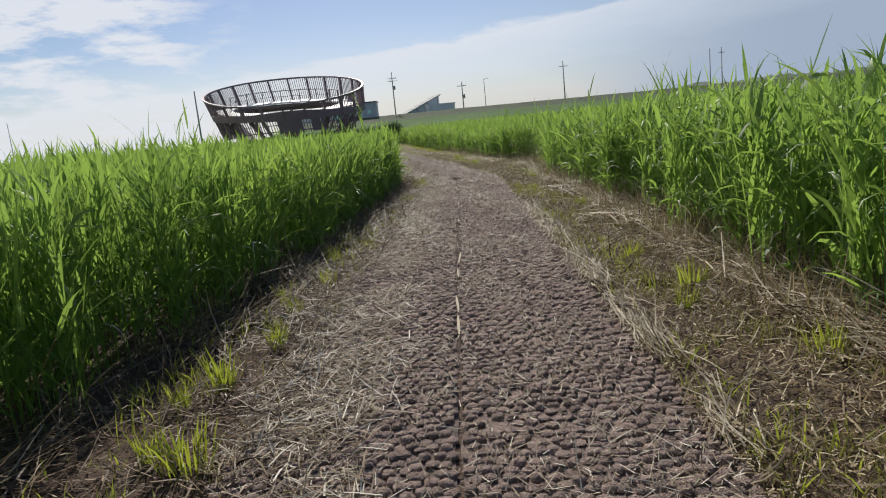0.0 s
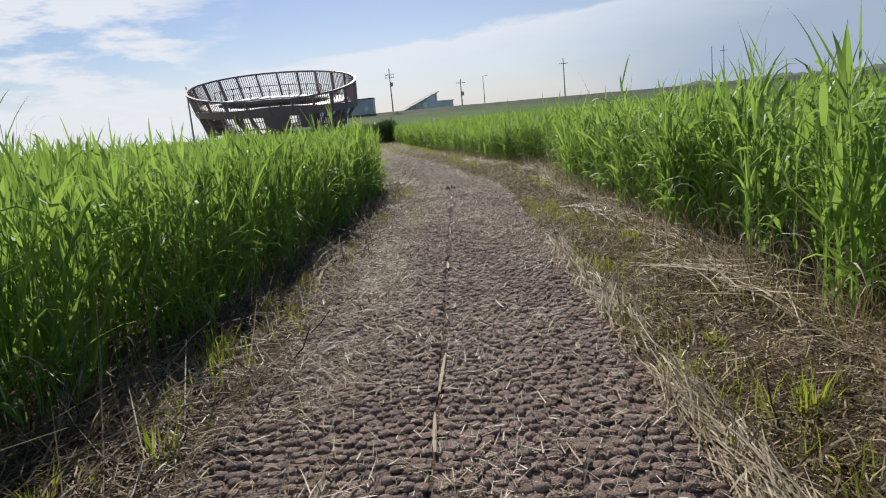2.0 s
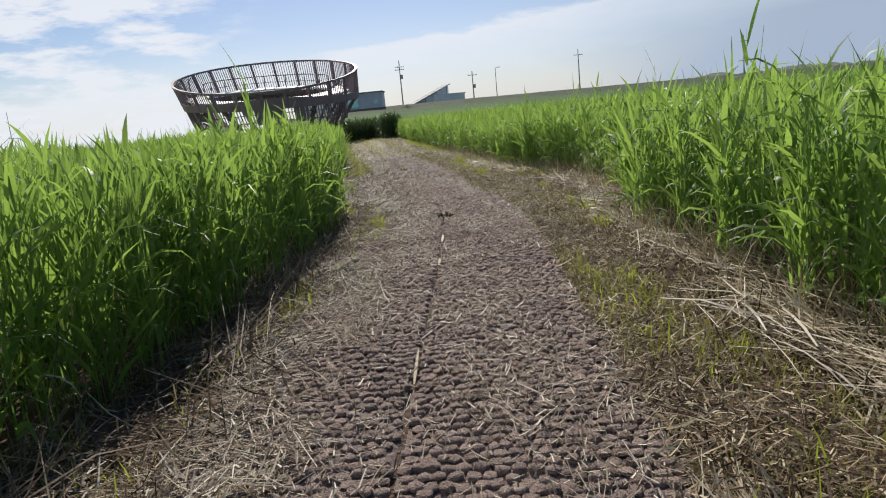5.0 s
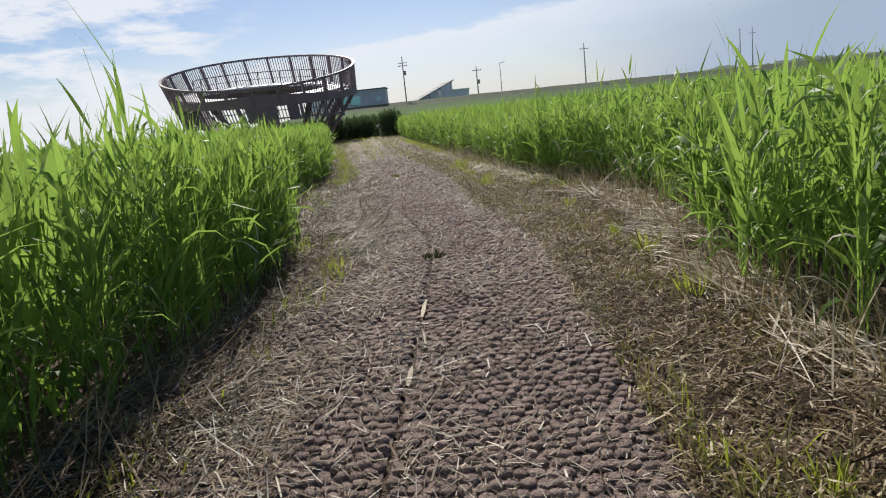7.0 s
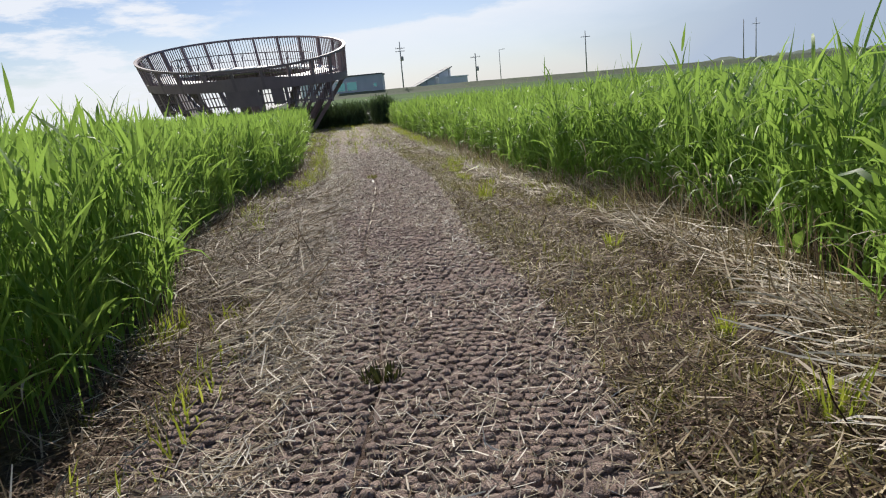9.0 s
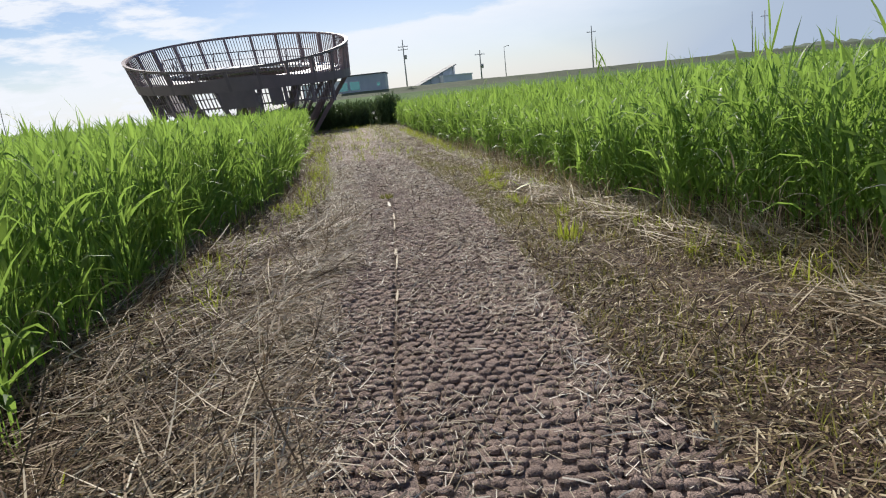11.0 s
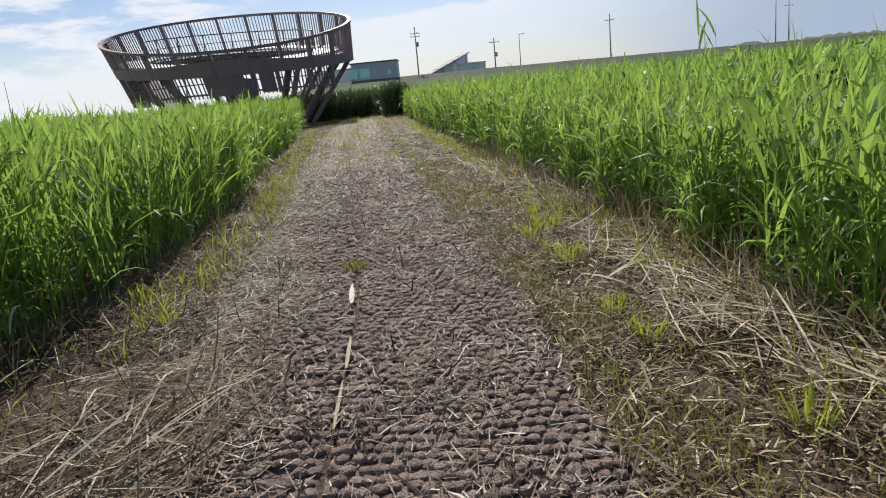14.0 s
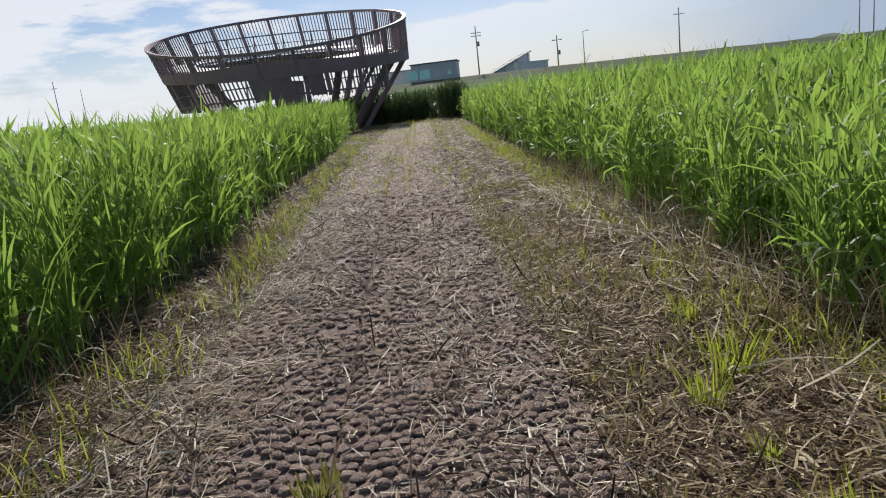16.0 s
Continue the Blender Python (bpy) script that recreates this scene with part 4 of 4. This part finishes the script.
wing = empty("annex", (-31.3, 197, CREST), "white panelled annex beside the dark cabin", "building")
part("wall", box((10, 5, 3.2), (-5.2, 2.5, 1.6), 0.03), PANEL, wing)
part("roof", box((10.4, 5.4, 0.22), (-5.2, 2.5, 3.3), 0.02), GREY, wing)

hut = empty("levee_hut", (0.4, 209, CREST), "low pale hut with a steep lean-to of panels", "building")
hut.rotation_euler[2] = radians(24)
part("wall", box((8.6, 5, 2.1), (-2.0, 2.5, 1.05), 0.03), PANEL, hut)
part("roof", box((9.0, 5.5, 0.3), (-2.0, 2.5, 2.25), 0.03), PANEL, hut)
bm = bmesh.new()
wedge = [[bm.verts.new((x, y, z)) for x, z in ((-12.2, -0.05), (-12.2, 0.35), (-1.6, 4.8), (-1.6, -0.05))] for y in (2.6, 6.4)]
bm.faces.new(wedge[0])
bm.faces.new(wedge[1][::-1])
for k in range(4):
    bm.faces.new((wedge[0][k], wedge[1][k], wedge[1][(k + 1) % 4], wedge[0][(k + 1) % 4]))
bmesh.ops.recalc_face_normals(bm, faces=bm.faces)
part("gable", bm, PANEL, hut, "pale wedge-shaped gable wall")
part("sloping_roof", beam((-12.6, 4.5, 0.3), (-1.2, 4.5, 5.1), 5.0, 0.28, Vector((0, 0, 1))), GREY, hut)
for x, z in ((-9.0, 1.6), (-5.5, 3.1), (-2.2, 4.5)):
    for y in (2.4, 6.6):
        part("prop", beam((x, y, -0.1), (x, y, z + 0.1), 0.16, 0.16, Vector((1, 0, 0))), GREY, hut)
for x in (-10.2, -7.9, -5.6, -3.3):
    part("roof_seam", beam((x - 0.0, 2.0, 0.3 + (x + 12.6) * 0.421 + 0.15), (x, 7.0, 0.3 + (x + 12.6) * 0.421 + 0.15), 0.12, 0.08, Vector((0, 0, 1))), GREY, hut)


def utility_pole(x, y, high, label, arms=2, box_at=None, lamp=False, thin=0.16, foot=CREST - 0.1):
    pole = empty("utility_pole" if not lamp else "street_lamp", (x, y, foot), label, "pole", "poles on the levee")
    part("shaft", rod((0, 0, 0), (0, 0, high), thin * 1.25, thin * 0.75, 10), GREY, pole)
    for k in range(arms):
        z = high * 0.86 - k * 0.75
        part("crossarm", beam((-1.3, 0, z), (1.3, 0, z), 0.13, 0.13), DARKMETAL, pole)
        for s in (-1.15, -0.5, 0.5, 1.15):
            part("insulator", rod((s, 0, z), (s, 0, z + 0.32), 0.07, 0.05, 6), PANEL, pole)
    if box_at:
        part("transformer", rod((0.42, 0, box_at), (0.42, 0, box_at + 1.1), 0.33, None, 10), GREY, pole)
        part("bracket", beam((0, 0, box_at + 0.5), (0.4, 0, box_at + 0.5), 0.1, 0.1), DARKMETAL, pole)
    if lamp:
        part("lamp_arm", beam((0, 0, high - 0.1), (0.9, 0, high + 0.1), 0.1, 0.1), GREY, pole)
        part("lamp_head", box((0.7, 0.25, 0.14), (1.1, 0, high + 0.1), 0.03), DARKMETAL, pole)
    return pole


utility_pole(-15.1, 204.8, 12.6, "tall concrete utility pole with crossarms and a transformer", 2, 7.6)
utility_pole(5.0, 206.0, 7.9, "concrete utility pole with a control box", 1, 3.2)
utility_pole(11.6, 207.0, 8.2, "slim grey street lamp on the levee", 0, None, True, 0.1)
utility_pole(36.3, 214.5, 11.6, "tall concrete pole with one crossarm on the levee", 1)
utility_pole(-49.5, 138.0, 13.2, "slender grey pole standing in the far crop", 0, foot=0.2)
utility_pole(-175, 260.0, 17.5, "distant utility pole with crossarms", 1)
utility_pole(-166, 262.0, 13.8, "distant slim grey pole standing alone", 0, None, False, 0.12)
utility_pole(92.0, 245.0, 13.0, "distant bare pole behind the crop", 0)
utility_pole(98.0, 250.0, 13.5, "distant utility pole with a crossarm", 1)

# wooded rise on the far horizon
bm = bmesh.new()
rnd = random.Random(5)
hx = np.arange(136, 420, 3.0)
ridge = [bm.verts.new((x, 420 + 0.1 * x, 6)) for x in hx]
tops = []
for row in range(1, 6):
    line = []
    for x in hx:
        swell = min(1.0, max(0.0, (x - 136) / 22)) ** 0.6 * (7.4 + 0.8 * math.sin(x * 0.09))
        z = 6 + swell * math.sin(row / 5 * math.pi / 2) + rnd.uniform(-0.6, 0.9) * (row / 3)
        line.append(bm.verts.new((x + rnd.uniform(-1, 1), 420 + 0.1 * x + row * 7, z)))
    tops.append(line)
for a, b in zip([ridge] + tops, tops):
    for k in range(len(hx) - 1):
        bm.faces.new((a[k], a[k + 1], b[k + 1], b[k]))
for f in bm.faces:
    f.smooth = True
me = bpy.data.meshes.new("backdrop")
bm.to_mesh(me)
bm.free()
me.materials.append(WOODS)
tagged(new("backdrop", me), "low wooded rise on the horizon", "woods", kind="structure")


# ---------------------------------------------------------------- tall reeds that stand clear of the crop
def reed(x, y, high, leaves, lean_az, spread, label):
    n = leaves
    v0, q0 = ribbons(np.array([[x, y, float(rise(y))]]), np.array([lean_az]), np.array([1.5]), np.array([high]), np.array([0.011]), np.array([0.12]), 5, (1, 1, 0.9, 0.8, 0.6, 0.4))
    v1, q1 = ribbons(np.array([[x, y, float(rise(y))]]), np.array([lean_az + 1.57]), np.array([1.57]), np.array([high * 0.98]), np.array([0.011]), np.array([0.0]), 5, (1, 1, 0.9, 0.8, 0.6, 0.4))
    f = np.linspace(0.45, 0.9, n)
    az = lean_az + rng.normal(0, spread, n)
    root = np.stack([np.full(n, x), np.full(n, y), float(rise(y)) + high * f], -1)
    v2, q2 = ribbons(root, az, np.radians(rng.uniform(66, 86, n)), rng.uniform(0.35, 0.6, n), rng.uniform(0.02, 0.036, n), rng.uniform(0.05, 0.6, n), 5, PROFILES[5], rng.uniform(-0.8, 0.8, n))
    ob = new("reed", quads_mesh("reed", *joined([(v0, q0), (v1, q1), (v2, q2)]), GREEN))
    return tagged(ob, label, "reed", "tall reeds above the crop")


for x, y, high, leaves, az, spread in ((-1.93, 14.1, 1.95, 7, 2.9, 0.9), (-2.35, 14.4, 1.55, 5, 1.0, 1.2), (-3.0, 6.6, 1.7, 4, 2.2, 1.2), (-3.3, 7.0, 1.65, 4, 0.8, 1.2), (-2.9, 17.5, 1.6, 5, 2.5, 1.0),
                                      (2.9, 8.4, 1.75, 6, 0.6, 1.2), (3.2, 8.9, 1.7, 5, 2.4, 1.2), (2.75, 12.6, 1.75, 6, 0.5, 1.0), (3.0, 16.2, 1.7, 6, 1.4, 1.2), (3.1, 20.8, 1.75, 6, 0.8, 1.2), (2.9, 22.4, 1.7, 5, 2.2, 1.2), (2.4, 28.6, 1.75, 6, 0.9, 0.6), (2.5, 28.3, 1.7, 5, 2.0, 0.6)):
    reed(x, y, high, leaves, az, spread, "tall green reed with broad blades above the crop")


# dark withered clumps growing out of the gaps in the matting
WITHERED = blades("withered_leaf", ((0.2, (0.02, 0.018, 0.008)), (0.6, (0.05, 0.05, 0.018)), (0.9, (0.10, 0.10, 0.03))), (0.1, 0.12, 0.03), 0.2, 0.7, 0.3, ((0.01, 0.01, 0.005), (0.08, 0.08, 0.03)))
clump_mesh = tuft_mesh(60, 0.07, 0.07)
clump_mesh.materials.clear()
clump_mesh.materials.append(WITHERED)
olive_mesh = tuft_mesh(70, 0.07, 0.08)
olive_mesh.materials.clear()
olive_mesh.materials.append(OLIVE)
for n, (x, y) in enumerate(HOLES[:2] + ((1.28, 3.4), (1.7, 10.6))):
    ob = new("weed_clump", clump_mesh)
    ob.matrix_basis = pose(x, y, float(rise(y)) + 0.012, 0, 0, n * 80) @ Matrix.Scale(1.25, 4)
    if n == 1:
        ob.data = olive_mesh
    tagged(ob, "small olive weed clump in the mat seam" if n == 1 else "small dark withered weed clump in the matting", "weed", "withered weeds on the path")


# fresh green blades torn off and lying on the verge
for x, y, az, long, lift in ((0.28, 24.27, 2.6, 0.42, 0.07), (0.42, 23.95, 0.3, 0.5, 0.06), (0.5, 24.2, 2.0, 0.36, 0.09), (0.35, 24.05, 3.4, 0.4, 0.05), (0.62, 24.1, 1.2, 0.34, 0.1), (1.16, 20.76, 1.4, 0.22, 0.12)):
    v, q = ribbons(np.array([[x, y, float(rise(y)) + lift]]), np.array([az]), np.array([0.45]), np.array([long]), np.array([0.034]), np.array([0.9]), 5, PROFILES[5], np.array([0.3]))
    tagged(new("fallen_blade", quads_mesh("fallen_blade", v, q, SHOOT)), "fresh green grass blade lying on the straw", "leaf", "fresh blades on the verge")
